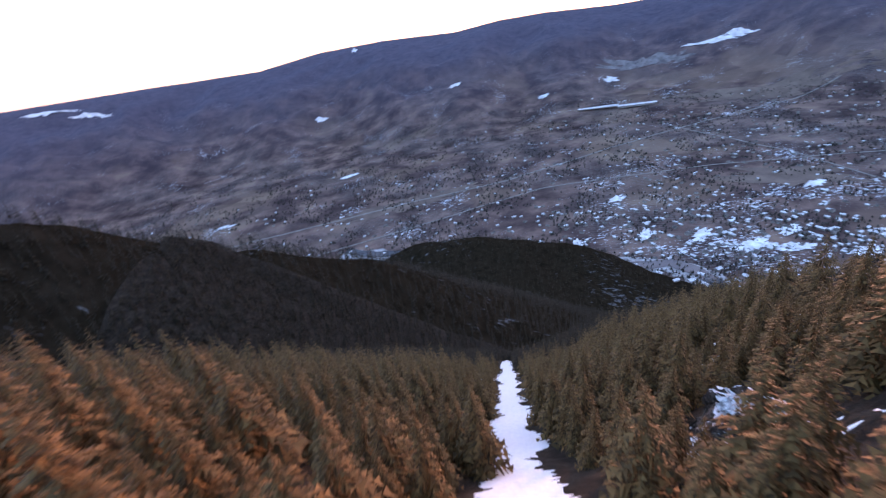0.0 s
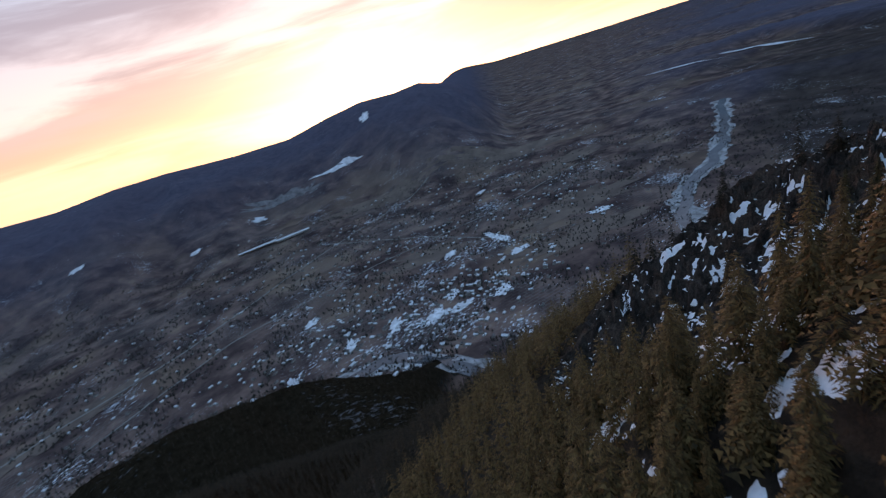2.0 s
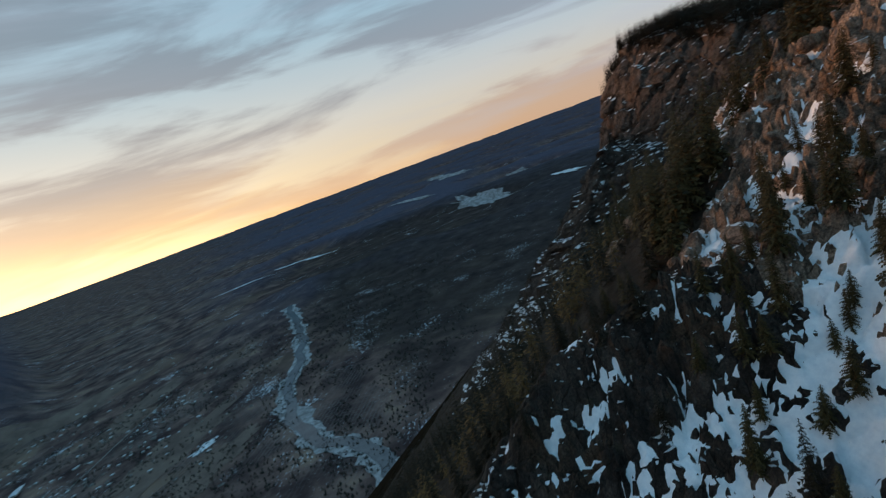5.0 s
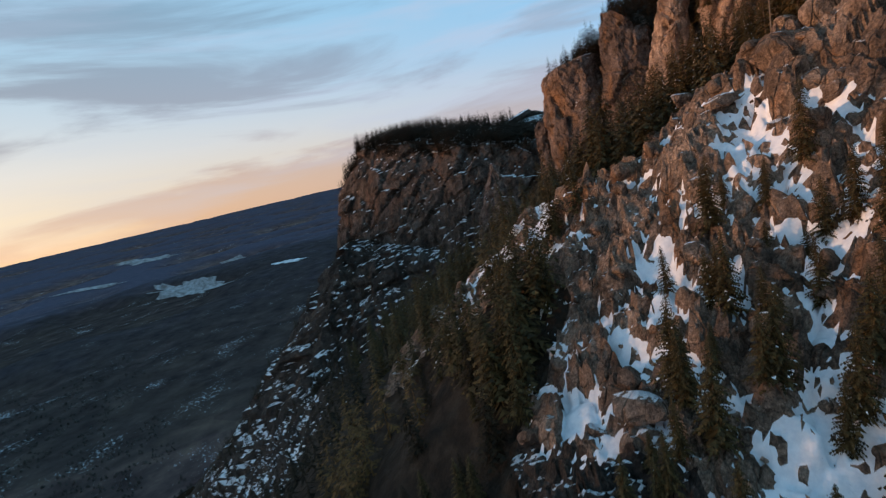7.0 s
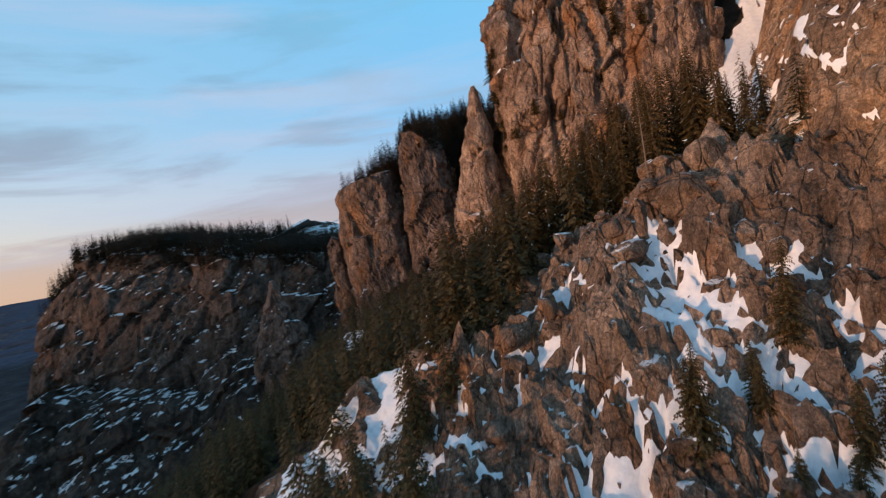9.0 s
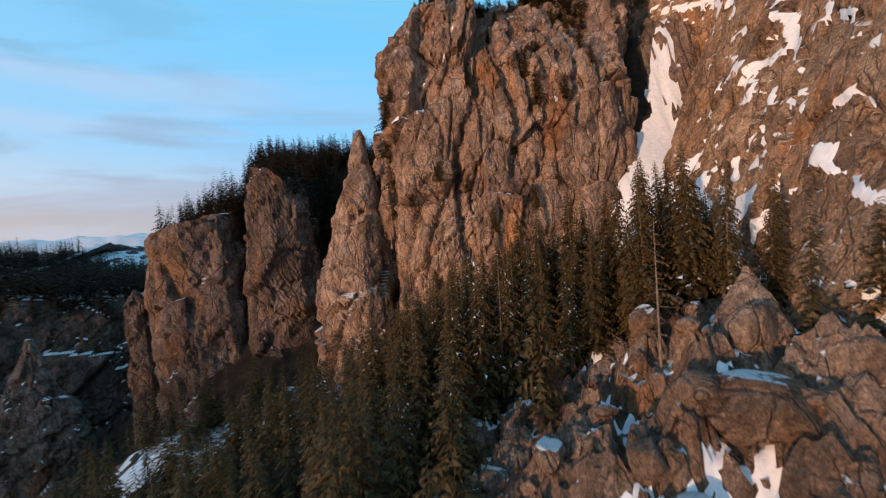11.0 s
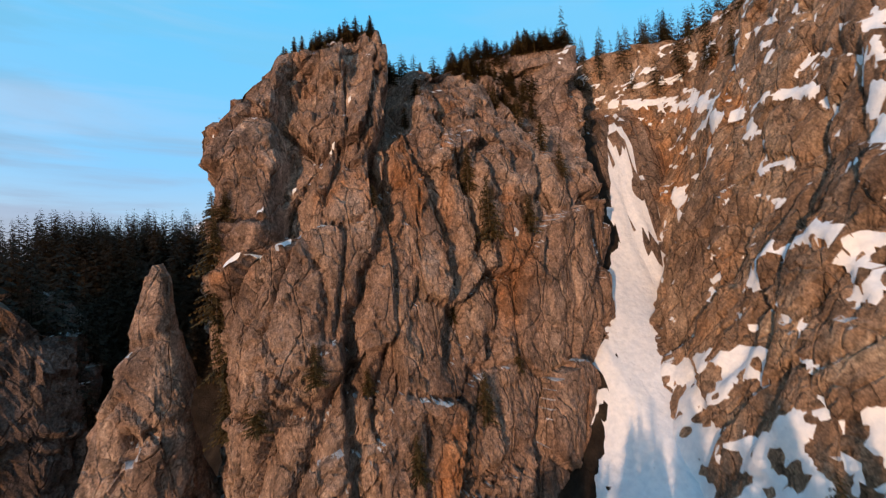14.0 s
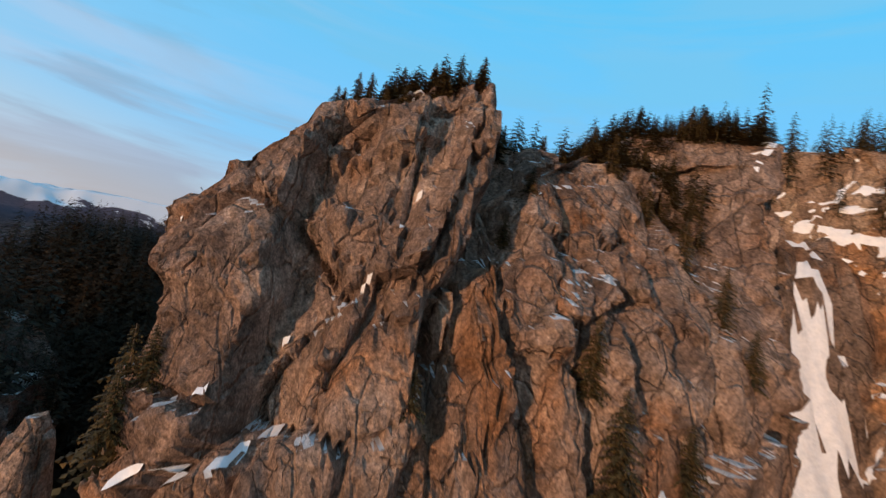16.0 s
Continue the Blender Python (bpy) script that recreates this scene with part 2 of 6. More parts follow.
    z = soft_max(z, np.where(x < 235, plateau - 2.6 * np.maximum(x - 186, 0), -999), 4)
    return z


def rocky(x, y):
    """How bare and blocky the ground is, 0 to 1."""
    a = step(x, 84, 94) * (1 - step(x, 122, 134)) * step(y, -14, -4) * (1 - step(y, 40, 58))
    b = bell(x, np.interp(y, [36, 55, 70, 80, 100, 120], [104, 106, 110, 108, 104, 101]), 18) * step(y, 36, 50) * (1 - step(y, 108, 130))
    c = bell(x, 26, 6) * bell(y, 32, 6)
    d = step(88 + 0.118 * y - x, 0, 5) * step(16 - y, 0, 8) * step(x, 34, 42) * np.maximum(step(np.abs(x - 79), 9, 12), step(-48 - y, 0, 6))
    e = 0.95 * bell(y, 17 + 0.12 * np.maximum(x - 140, 0), 14) * step(x, 114, 124) * (1 - step(x, 176, 184))
    e = np.maximum(e, 0.9 * step(x, 138, 150) * (1 - step(x, 200, 212)) * bell(y, -54, 15))
    g = 0.9 * step(x, 235, 260) * step(90 - y, 0, 60) * step(0.25 + fbm(x / 30, y / 30, octaves=2, seed=24), 0.0, 0.3)
    return np.clip(np.maximum(np.maximum(np.maximum(a, b), np.maximum(c, d)), np.maximum(e, g)), 0, 1)


def relief(x, y):
    r = rocky(x, y)
    base = shoulder(x, y)
    z = base + 1.6 * fbm(x / 28, y / 28, octaves=3, seed=2)
    f = fbm(x / 7, y / 7, octaves=3, seed=5)
    b = blocks(x / 4.6, y / 4.6, base / 7.0, 1)
    b2 = blocks(x / 1.7, y / 1.7, base / 2.4, 4)
    b3 = blocks(x / 0.8, y / 0.8, base / 1.2, 8)
    z = z + r * (1.2 * f + 2.6 * b + 1.15 * b2 + 0.55 * b3 + 0.35) + (1 - r) * 0.5 * f
    return z


def ground_z(x, y):
    return float(relief(np.array([float(x)]), np.array([float(y)]))[0])


def snow_bias(x, y):
    """Where snow lies deep: gullies, ledges and open scree."""
    s = -0.62 + 0 * x
    s = s + 1.35 * bell(x, 0.11 * y + 1.6 * bumps(y / 11, 0 * y, 0 * y, 16), 3.5 + 0.002 * y + 4.0 * (1 - step(y, 20, 40))) * step(y, -20, 10) * (1 - step(y, 260, 330))
    s = s + (0.15 - 0.11 * step(y, 38, 52)) * rocky(x, y) * step(y, -12, 6) + 0.02 * step(x, 235, 260)
    s = s + 0.45 * bell(x, 96, 6) * step(y, 34, 46) * (1 - step(y, 60, 80))
    s = s + -0.05 * rocky(x, y) * step(y, 44, 56) + 0.8 * bell(x, 186, 9) * bell(y, -48, 11) + 0.42 * step(x, 136, 146) * (1 - step(x, 176, 190)) * bell(y, -56, 10) + 0.34 * bell(y, 14, 8) * step(x, 132, 142) * (1 - step(x, 172, 180))
    s = s + 0.4 * bell(x, 97, 5) * bell(y, 46, 9)
    s = s + 0.24 * bell(x, 114, 7) * bell(y, 27, 9) + 0.42 * bell(x, 113, 5) * bell(y, 17, 5) - 0.45 * bell(x, 98, 6) * bell(y, 8, 8) + 0.08 * bell(x, 101, 6) * bell(y, 22, 8)
    s = s + 1.7 * bell(x, np.where(y < -58, 77.5 + 0.62 * (y + 66), 82.5) + 1.6 * bumps(y / 5, 0 * y, 0 * y, 15), np.interp(y, [-84, -72, -60, -56, -30], [0.8, 3.2, 6.2, 7.2, 16.7])) * step(-22 - y, 0, 10)
    s = s + 1.1 * bell(x, 93, 9) * bell(y, -40, 10)
    s = s + 0.34 * step(x, 48, 60) * (1 - step(x, 98, 110)) * step(y, 42, 54) * (1 - step(y, 92, 110))
    for gx, gy, gr in ((42, 60, 4), (49, 74, 4), (66, 66, 5), (54, 55, 4), (30, 24, 3), (46, 40, 4), (18, 30, 2.5), (60, 84, 4), (78, 74, 5)):
        s = s + 0.55 * bell(np.hypot(x - gx, y - gy), 0, gr)
    s = s + 0.28 * step(x, 96, 110) * (1 - step(x, 150, 175)) * bell(y, -25, 16)
    return s


def snow_depth(x, y):
    n = 0.46 * fbm(x / 2.9, y / 2.3, octaves=4, seed=11) + 0.34 * fbm(x / 1.1, y / 1.1, octaves=2, seed=12) + 0.25 * fbm(x / 17, y / 17, octaves=2, seed=13)
    n = n + 0.16 * fbm(x / 0.7, y / 0.7, octaves=1, seed=14)
    streaks = 0.58 * fbm(x / 1.5 + y / 6, y / 2.2, octaves=3, seed=17) + 0.3 * fbm(x / 9, y / 9, octaves=2, seed=18) - 0.04
    n = n + (streaks - n) * step(y, 44, 54) * step(x, 86, 94)
    return np.clip((snow_bias(x, y) + n) * 1.3, -1.5, 0.24)


# ---------------------------------------------------------------- materials
def material(name):
    m = bpy.data.materials.new(name)
    m.use_nodes = True
    t = m.node_tree
    b = t.nodes["Principled BSDF"]
    b.inputs["Roughness"].default_value = 0.9
    b.inputs["Specular IOR Level"].default_value = 0.2
    return m, t, b


def noise_tex(t, vector, scale, detail=6.0, rough=0.55, distortion=0.0):
    n = t.nodes.new("ShaderNodeTexNoise")
    n.inputs["Scale"].default_value, n.inputs["Detail"].default_value = scale, detail
    n.inputs["Roughness"].default_value, n.inputs["Distortion"].default_value = rough, distortion
    if vector is not None:
        t.links.new(vector, n.inputs["Vector"])
    return n.outputs["Fac"]


def place_of(t, scale=(1, 1, 1)):
    g = t.nodes.new("ShaderNodeNewGeometry")
    m = t.nodes.new("ShaderNodeMapping")
    m.inputs["Scale"].default_value = scale
    t.links.new(g.outputs["Position"], m.inputs[0])
    return m.outputs[0], g


def bump(t, b, height, strength, distance):
    n = t.nodes.new("ShaderNodeBump")
    n.inputs["Strength"].default_value, n.inputs["Distance"].default_value = strength, distance
    t.links.new(height, n.inputs["Height"])
    t.links.new(n.outputs[0], b.inputs["Normal"])
    return n


def rock_material(name, dark, mid, light, rust, snow=0.0):
    m, t, b = material(name)
    p, geo = place_of(t)
    tall, _ = place_of(t, (1, 1, 0.5))
    big = noise_tex(t, tall, 0.16, 5, 0.6, 0.6)
    col = ramp(t, big, [(0.30, dark), (0.48, mid), (0.68, light)])
    stain = noise_tex(t, tall, 0.10, 4, 0.55, 0.8)
    col = mix(t, ramp(t, stain, [(0.56, grey(0)), (0.68, grey(0.75))]), col, rust)
    grain = noise_tex(t, p, 3.2, 8, 0.7)
    col = mix(t, 0.85, col, ramp(t, grain, [(0.30, grey(0.15)), (0.5, grey(0.52)), (0.70, grey(0.95))]), "OVERLAY")
    speck = noise_tex(t, p, 8.0, 4, 0.7)
    col = mix(t, 0.7, col, ramp(t, speck, [(0.32, grey(0.2)), (0.5, grey(0.5)), (0.68, grey(0.82))]), "OVERLAY")
    mid_grain = noise_tex(t, tall, 1.1, 8, 0.68, 0.4)
    col = mix(t, 0.6, col, ramp(t, mid_grain, [(0.32, grey(0.2)), (0.5, grey(0.5)), (0.68, grey(0.85))]), "OVERLAY")
    slab = t.nodes.new("ShaderNodeTexVoronoi")
    slab.inputs["Scale"].default_value, slab.inputs["Randomness"].default_value = 0.62, 1.0
    tilt = t.nodes.new("ShaderNodeMapping")
    tilt.inputs["Rotation"].default_value = (0.0, radians(14), 0.0)
    tilt.inputs["Scale"].default_value = (1.0, 1.0, 0.62)
    shake = t.nodes.new("ShaderNodeVectorMath")
    shake.operation = "MULTIPLY_ADD"
    sn = t.nodes.new("ShaderNodeTexNoise")
    sn.inputs["Scale"].default_value, sn.inputs["Detail"].default_value = 1.1, 5
    t.links.new(p, sn.inputs["Vector"])
    shake.inputs[1].default_value = (0.9, 0.9, 0.9)
    t.links.new(sn.outputs["Color"], shake.inputs[0])
    t.links.new(p, shake.inputs[2])
    t.links.new(shake.outputs[0], tilt.inputs[0])
    t.links.new(tilt.outputs[0], slab.inputs["Vector"])
    tone = t.nodes.new("ShaderNodeSeparateColor")
    t.links.new(slab.outputs["Color"], tone.inputs[0])
    col = mix(t, 0.55, col, ramp(t, tone.outputs[0], [(0.0, grey(0.25)), (0.5, grey(0.5)), (1.0, grey(0.72))]), "OVERLAY")
    slit = t.nodes.new("ShaderNodeTexVoronoi")
    slit.feature = "DISTANCE_TO_EDGE"
    slit.inputs["Scale"].default_value = 0.62
    t.links.new(tilt.outputs[0], slit.inputs["Vector"])
    gap = ramp(t, slit.outputs["Distance"], [(0.0, grey(1)), (0.035, grey(0))])
    gap = math_node(t, "MULTIPLY", gap, ramp(t, noise_tex(t, p, 0.33, 5, 0.6), [(0.46, grey(0)), (0.58, grey(1))]))
    col = mix(t, math_node(t, "MULTIPLY", gap, 0.5), col, (0.03, 0.023, 0.019))
    moss = noise_tex(t, p, 0.45, 6, 0.65)
    col = mix(t, ramp(t, moss, [(0.60, grey(0)), (0.70, grey(0.55))]), col, (0.05, 0.04, 0.018))
    vor = t.nodes.new("ShaderNodeTexVoronoi")
    vor.feature = "DISTANCE_TO_EDGE"
    vor.inputs["Scale"].default_value = 0.30
    warp = t.nodes.new("ShaderNodeVectorMath")
    wn = t.nodes.new("ShaderNodeTexNoise")
    wn.inputs["Scale"].default_value = 0.7
    wn.inputs["Detail"].default_value = 4
    t.links.new(tall, wn.inputs["Vector"])
    warp.operation = "MULTIPLY_ADD"
    warp.inputs[1].default_value = (0.9, 0.9, 0.9)
    t.links.new(wn.outputs["Color"], warp.inputs[0])
    t.links.new(tall, warp.inputs[2])
    t.links.new(warp.outputs[0], vor.inputs["Vector"])
    joint = ramp(t, vor.outputs["Distance"], [(0.0, grey(0)), (0.04, grey(1))])
    dirt = ramp(t, vor.outputs["Distance"], [(0.0, grey(0.45)), (0.018, grey(0.0))])
    col = mix(t, math_node(t, "MULTIPLY", dirt, ramp(t, stain, [(0.50, grey(0)), (0.60, grey(1))])), col, (0.035, 0.026, 0.02))
    h = math_node(t, "ADD", math_node(t, "MULTIPLY", joint, 0.9), math_node(t, "MULTIPLY", grain, 1.0))
    h = math_node(t, "ADD", h, noise_tex(t, p, 0.9, 7, 0.65))
    h = math_node(t, "ADD", h, math_node(t, "MULTIPLY", math_node(t, "SUBTRACT", tone.outputs[1], gap), 0.7))
    bump(t, b, h, 1.0, 0.5)
    if snow:
        sep = t.nodes.new("ShaderNodeSeparateXYZ")
        t.links.new(geo.outputs["Normal"], sep.inputs[0])
        patch = noise_tex(t, p, 0.22, 6, 0.6)
        s = math_node(t, "ADD", sep.outputs[2], math_node(t, "MULTIPLY_ADD", patch, 1.1))
        s.node.inputs[1].links[0].from_node.inputs[2].default_value = -0.55
        s = ramp(t, s, [(0.99 - snow, grey(0)), (1.0 - snow * 0.93, grey(1))])
        col = mix(t, s, col, (0.82, 0.84, 0.88))
    t.links.new(col, b.inputs["Base Color"])
    return m


def snow_material():
    m, t, b = material("snow")
    p, _ = place_of(t)
    fine = noise_tex(t, p, 1.4, 7, 0.6)
    col = ramp(t, fine, [(0.3, (0.70, 0.73, 0.78)), (0.6, (0.84, 0.85, 0.88))])
    litter = noise_tex(t, p, 2.3, 8, 0.72)
    col = mix(t, ramp(t, litter, [(0.66, grey(0)), (0.72, grey(0.8))]), col, (0.10, 0.07, 0.05))
    t.links.new(col, b.inputs["Base Color"])
    b.inputs["Roughness"].default_value = 0.6
    bump(t, b, noise_tex(t, p, 0.8, 8, 0.6), 0.5, 0.4)
    return m


def soil_material():
    m, t, b = material("forest_floor")
    p, _ = place_of(t)
    a = noise_tex(t, p, 0.35, 7, 0.65)
    col = ramp(t, a, [(0.3, (0.010, 0.007, 0.005)), (0.5, (0.023, 0.016, 0.011)), (0.7, (0.050, 0.037, 0.026))])
    fine = noise_tex(t, p, 3.0, 8, 0.7)
    col = mix(t, 0.6, col, ramp(t, fine, [(0.3, grey(0.3)), (0.7, grey(0.85))]), "OVERLAY")
    t.links.new(col, b.inputs["Base Color"])
    bump(t, b, fine, 0.8, 0.4)
    return m


def leaf_material(name, low, high):
    m, t, b = material(name)
    info = t.nodes.new("ShaderNodeObjectInfo")
    geo = t.nodes.new("ShaderNodeNewGeometry")
    r = math_node(t, "FRACT", math_node(t, "ADD", math_node(t, "MULTIPLY", info.outputs["Random"], 7.0), geo.outputs["Random Per Island"]))
    p, _ = place_of(t)
    col = ramp(t, math_node(t, "ADD", math_node(t, "MULTIPLY", r, 0.6), math_node(t, "MULTIPLY", noise_tex(t, p, 1.2, 4, 0.6), 0.5)), [(0.15, low), (0.85, high)])
    t.links.new(col, b.inputs["Base Color"])
    b.inputs["Roughness"].default_value = 0.75
    return m


def bark_material():
    m, t, b = material("bark")
    p, _ = place_of(t, (1, 1, 0.25))
    a = noise_tex(t, p, 9, 6, 0.7)
    t.links.new(ramp(t, a, [(0.3, (0.06, 0.042, 0.03)), (0.7, (0.19, 0.14, 0.10))]), b.inputs["Base Color"])
    bump(t, b, a, 0.7, 0.05)
    return m


FACE = rock_material("face_rock", (0.145, 0.094, 0.072), (0.275, 0.184, 0.138), (0.40, 0.285, 0.218), (0.36, 0.165, 0.07), snow=0.05)
DARK = rock_material("dark_rock", (0.042, 0.032, 0.027), (0.086, 0.064, 0.053), (0.15, 0.115, 0.098), (0.14, 0.075, 0.05), snow=0.13)
SCREE = rock_material("scree_rock", (0.08, 0.056, 0.043), (0.19, 0.132, 0.100), (0.32, 0.23, 0.175), (0.26, 0.125, 0.058), snow=0.05)
# darker than the face rock: shade on the towers is painted into it
TOWER = rock_material("tower_rock", (0.068, 0.048, 0.041), (0.145, 0.103, 0.086), (0.23, 0.17, 0.145), (0.25, 0.13, 0.065), snow=0.05)
# dark copy of the scree rock: the rib's shade is put into its colour
SHADE_TONED = rock_material("shade_toned_rock", (0.018, 0.014, 0.012), (0.045, 0.034, 0.029), (0.09, 0.068, 0.056), (0.10, 0.055, 0.034), snow=0.06)
SNOWY = rock_material("snowy_rock", (0.035, 0.027, 0.023), (0.075, 0.057, 0.048), (0.13, 0.10, 0.085), (0.11, 0.065, 0.045), snow=0.28)
WALL = rock_material("wall_rock", (0.155, 0.099, 0.068), (0.295, 0.192, 0.127), (0.40, 0.285, 0.195), (0.45, 0.21, 0.08), snow=0.10)
SNOW = snow_material()
SOIL = soil_material()
BARK = bark_material()
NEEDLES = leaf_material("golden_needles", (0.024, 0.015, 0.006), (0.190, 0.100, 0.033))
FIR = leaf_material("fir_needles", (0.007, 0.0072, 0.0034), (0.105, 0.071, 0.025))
# needles of the dark stands; on the rib this colour also holds shade
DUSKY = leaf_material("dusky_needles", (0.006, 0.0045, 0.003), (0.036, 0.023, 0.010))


# ---------------------------------------------------------------- mesh helpers
def fill_mesh(me, verts, faces):
    """Vertices and faces into a mesh; arrays of equal faces go in at once."""
    if isinstance(faces, np.ndarray):
        v = np.ascontiguousarray(np.asarray(verts, np.float32).reshape(-1, 3))
        n, k = faces.shape
        me.vertices.add(len(v))
        me.vertices.foreach_set("co", v.ravel())
        me.loops.add(n * k)
        me.loops.foreach_set("vertex_index", np.ascontiguousarray(faces.ravel(), np.int32))
        me.polygons.add(n)
        me.polygons.foreach_set("loop_start", np.arange(0, n * k, k, dtype=np.int32))
        me.update(calc_edges=True)
    else:
        me.from_pydata(verts, [], faces)


def mesh_object(name, verts, faces, mat, parent=None, smooth=False, mats=None, index=None):
    me = bpy.data.meshes.new(name)
    fill_mesh(me, verts, faces)
    for mm in (mats or [mat]):
        me.materials.append(mm)
    if index is not None:
        me.polygons.foreach_set("material_index", np.asarray(index, dtype=np.int32))
    me.polygons.foreach_set("use_smooth", np.full(len(me.polygons), smooth))
    me.update()
    ob = new(name, me)
    if parent is not None:
        ob.parent = parent
    return ob


def grid_faces(nu, nv, wrap=False):
    """Quads of a grid of nu columns and nv rows, vertex = row * nu + column."""
    c = np.arange(nu if wrap else nu - 1)
    r = np.arange(nv - 1)
    cc, rr = np.meshgrid(c, r)
    nx = (cc + 1) % nu
    f = np.stack([rr * nu + cc, rr * nu + nx, (rr + 1) * nu + nx, (rr + 1) * nu + cc], -1)
    return f.reshape(-1, 4)


def part(name, bm, mat, parent, label=""):
    me = bpy.data.meshes.new(name)
    bm.to_mesh(me)
    bm.free()
    me.materials.append(mat)
    ob = new(name, me)
    ob.parent = parent
    return tagged(ob, label)


# ---------------------------------------------------------------- near ground and its snow
def spaced(stops):
    """Grid lines between stops: (start, step) pairs, the last one the end."""
    out = []
    for (a, s), (b, _) in zip(stops, stops[1:]):
        out += list(np.linspace(a, b, max(2, int(round((b - a) / s)) + 1))[:-1])
    return np.array(out + [stops[-1][0]])


GX = spaced([(-240, 8), (-60, 3), (0, 1.3), (60, 0.8), (84, 0.42), (136, 1.0), (160, 2.0), (240, 2.2), (400, 5), (470, 0)])
GY = spaced([(-190, 4), (-130, 1.8), (-60, 1.0), (-14, 0.42), (72, 0.7), (112, 1.6), (180, 4), (420, 0)])


def build_ground():
    X, Y = np.meshgrid(GX, GY)
    Z = relief(X.ravel(), Y.ravel()).reshape(X.shape)
    faces = grid_faces(len(GX), len(GY))
    fx, fy = X.ravel()[faces].mean(1), Y.ravel()[faces].mean(1)
    index = (rocky(fx, fy) + 0.25 * fbm(fx / 5, fy / 5, octaves=2, seed=21) > 0.42).astype(int)
    # rib and far eastern ground take the rock whose colour holds shade
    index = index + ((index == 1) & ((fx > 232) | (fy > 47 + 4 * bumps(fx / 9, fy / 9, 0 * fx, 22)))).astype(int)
    ob = mesh_object("ground", np.stack([X, Y, Z], -1).reshape(-1, 3), faces, SOIL, mats=[SOIL, SCREE, SHADE_TONED], index=index)
    tagged(ob, "steep dark forest floor with bare broken brown rock", "ground", kind="structure")
    # snow: a smoother sheet that rises out of the ground where it lies deep
    smooth = shoulder(X.ravel(), Y.ravel()) + 1.6 * fbm(X.ravel() / 28, Y.ravel() / 28, octaves=3, seed=2)
    r = rocky(X.ravel(), Y.ravel())
    base = shoulder(X.ravel(), Y.ravel())
    smooth = smooth + r * (1.0 * fbm(X.ravel() / 7, Y.ravel() / 7, octaves=2, seed=5) + 1.5 * blocks(X.ravel() / 4.6, Y.ravel() / 4.6, base / 7.0, 1) + 0.25 * blocks(X.ravel() / 1.7, Y.ravel() / 1.7, base / 2.4, 4) + 0.38) + (1 - r) * 0.4 * fbm(X.ravel() / 7, Y.ravel() / 7, octaves=3, seed=5)
    depth = snow_depth(X.ravel(), Y.ravel())
    zs = smooth + depth
    live = (zs > Z.ravel() - 0.25)[faces].any(1)
    used = faces[live]
    keep, back = np.unique(used, return_inverse=True)
    v = np.stack([X.ravel()[keep], Y.ravel()[keep], zs[keep]], -1)
    ob = mesh_object("snow_cover", v, back.reshape(used.shape), SNOW, smooth=True)
    tagged(ob, "patchy old white snow on scree, ledges and in gullies", "snow", kind="stuff")


build_ground()


# ---------------------------------------------------------------- middle ground and valley, one sheet to the horizon
CENTRE = (60.0, 40.0)


def far_land(x, y):
    """Height of the land beyond the shoulder, before it is drawn in towards the horizon."""
    z = shoulder(x, y) - 3.0
    hill_x, hill_y = np.clip(x, -420, 760), 1290 - 0.12 * np.clip(x, -420, 760)
    top = -590 - 0.00042 * np.maximum(hill_x + 20, 0) ** 2 * 1.1 - 0.0009 * np.minimum(hill_x + 20, 0) ** 2
    foot = top - 0.42 * np.hypot(x - hill_x, y - hill_y) * np.where(y > hill_y, 1.25, 0.6) + 14 * fbm(x / 150, y / 150, octaves=4, seed=31)
    z = soft_max(z, foot, 40)
    d = np.hypot(x - CENTRE[0], y - CENTRE[1])
    roll = VALLEY + 2.5 * fbm(x / 900, y / 900, octaves=2, seed=33) + 6 * step(d, 1500, 3000) + 0.014 * (0.64 * x + 0.77 * y - 1500) * (1 - step(d, 4000, 9000))
    return soft_max(z + 9 * fbm(x / 190, y / 190, octaves=2, seed=34) * step(d, 250, 600), roll, 60)


HORIZON = 4650.0


def drawn_in(d):
    """Far distances are drawn in so that the plain ends at the horizon."""
    return np.where(d < 2200, d, 2200 + (HORIZON - 2200) * (1 - 1 / (1 + (d - 2200) / (HORIZON - 2200))))


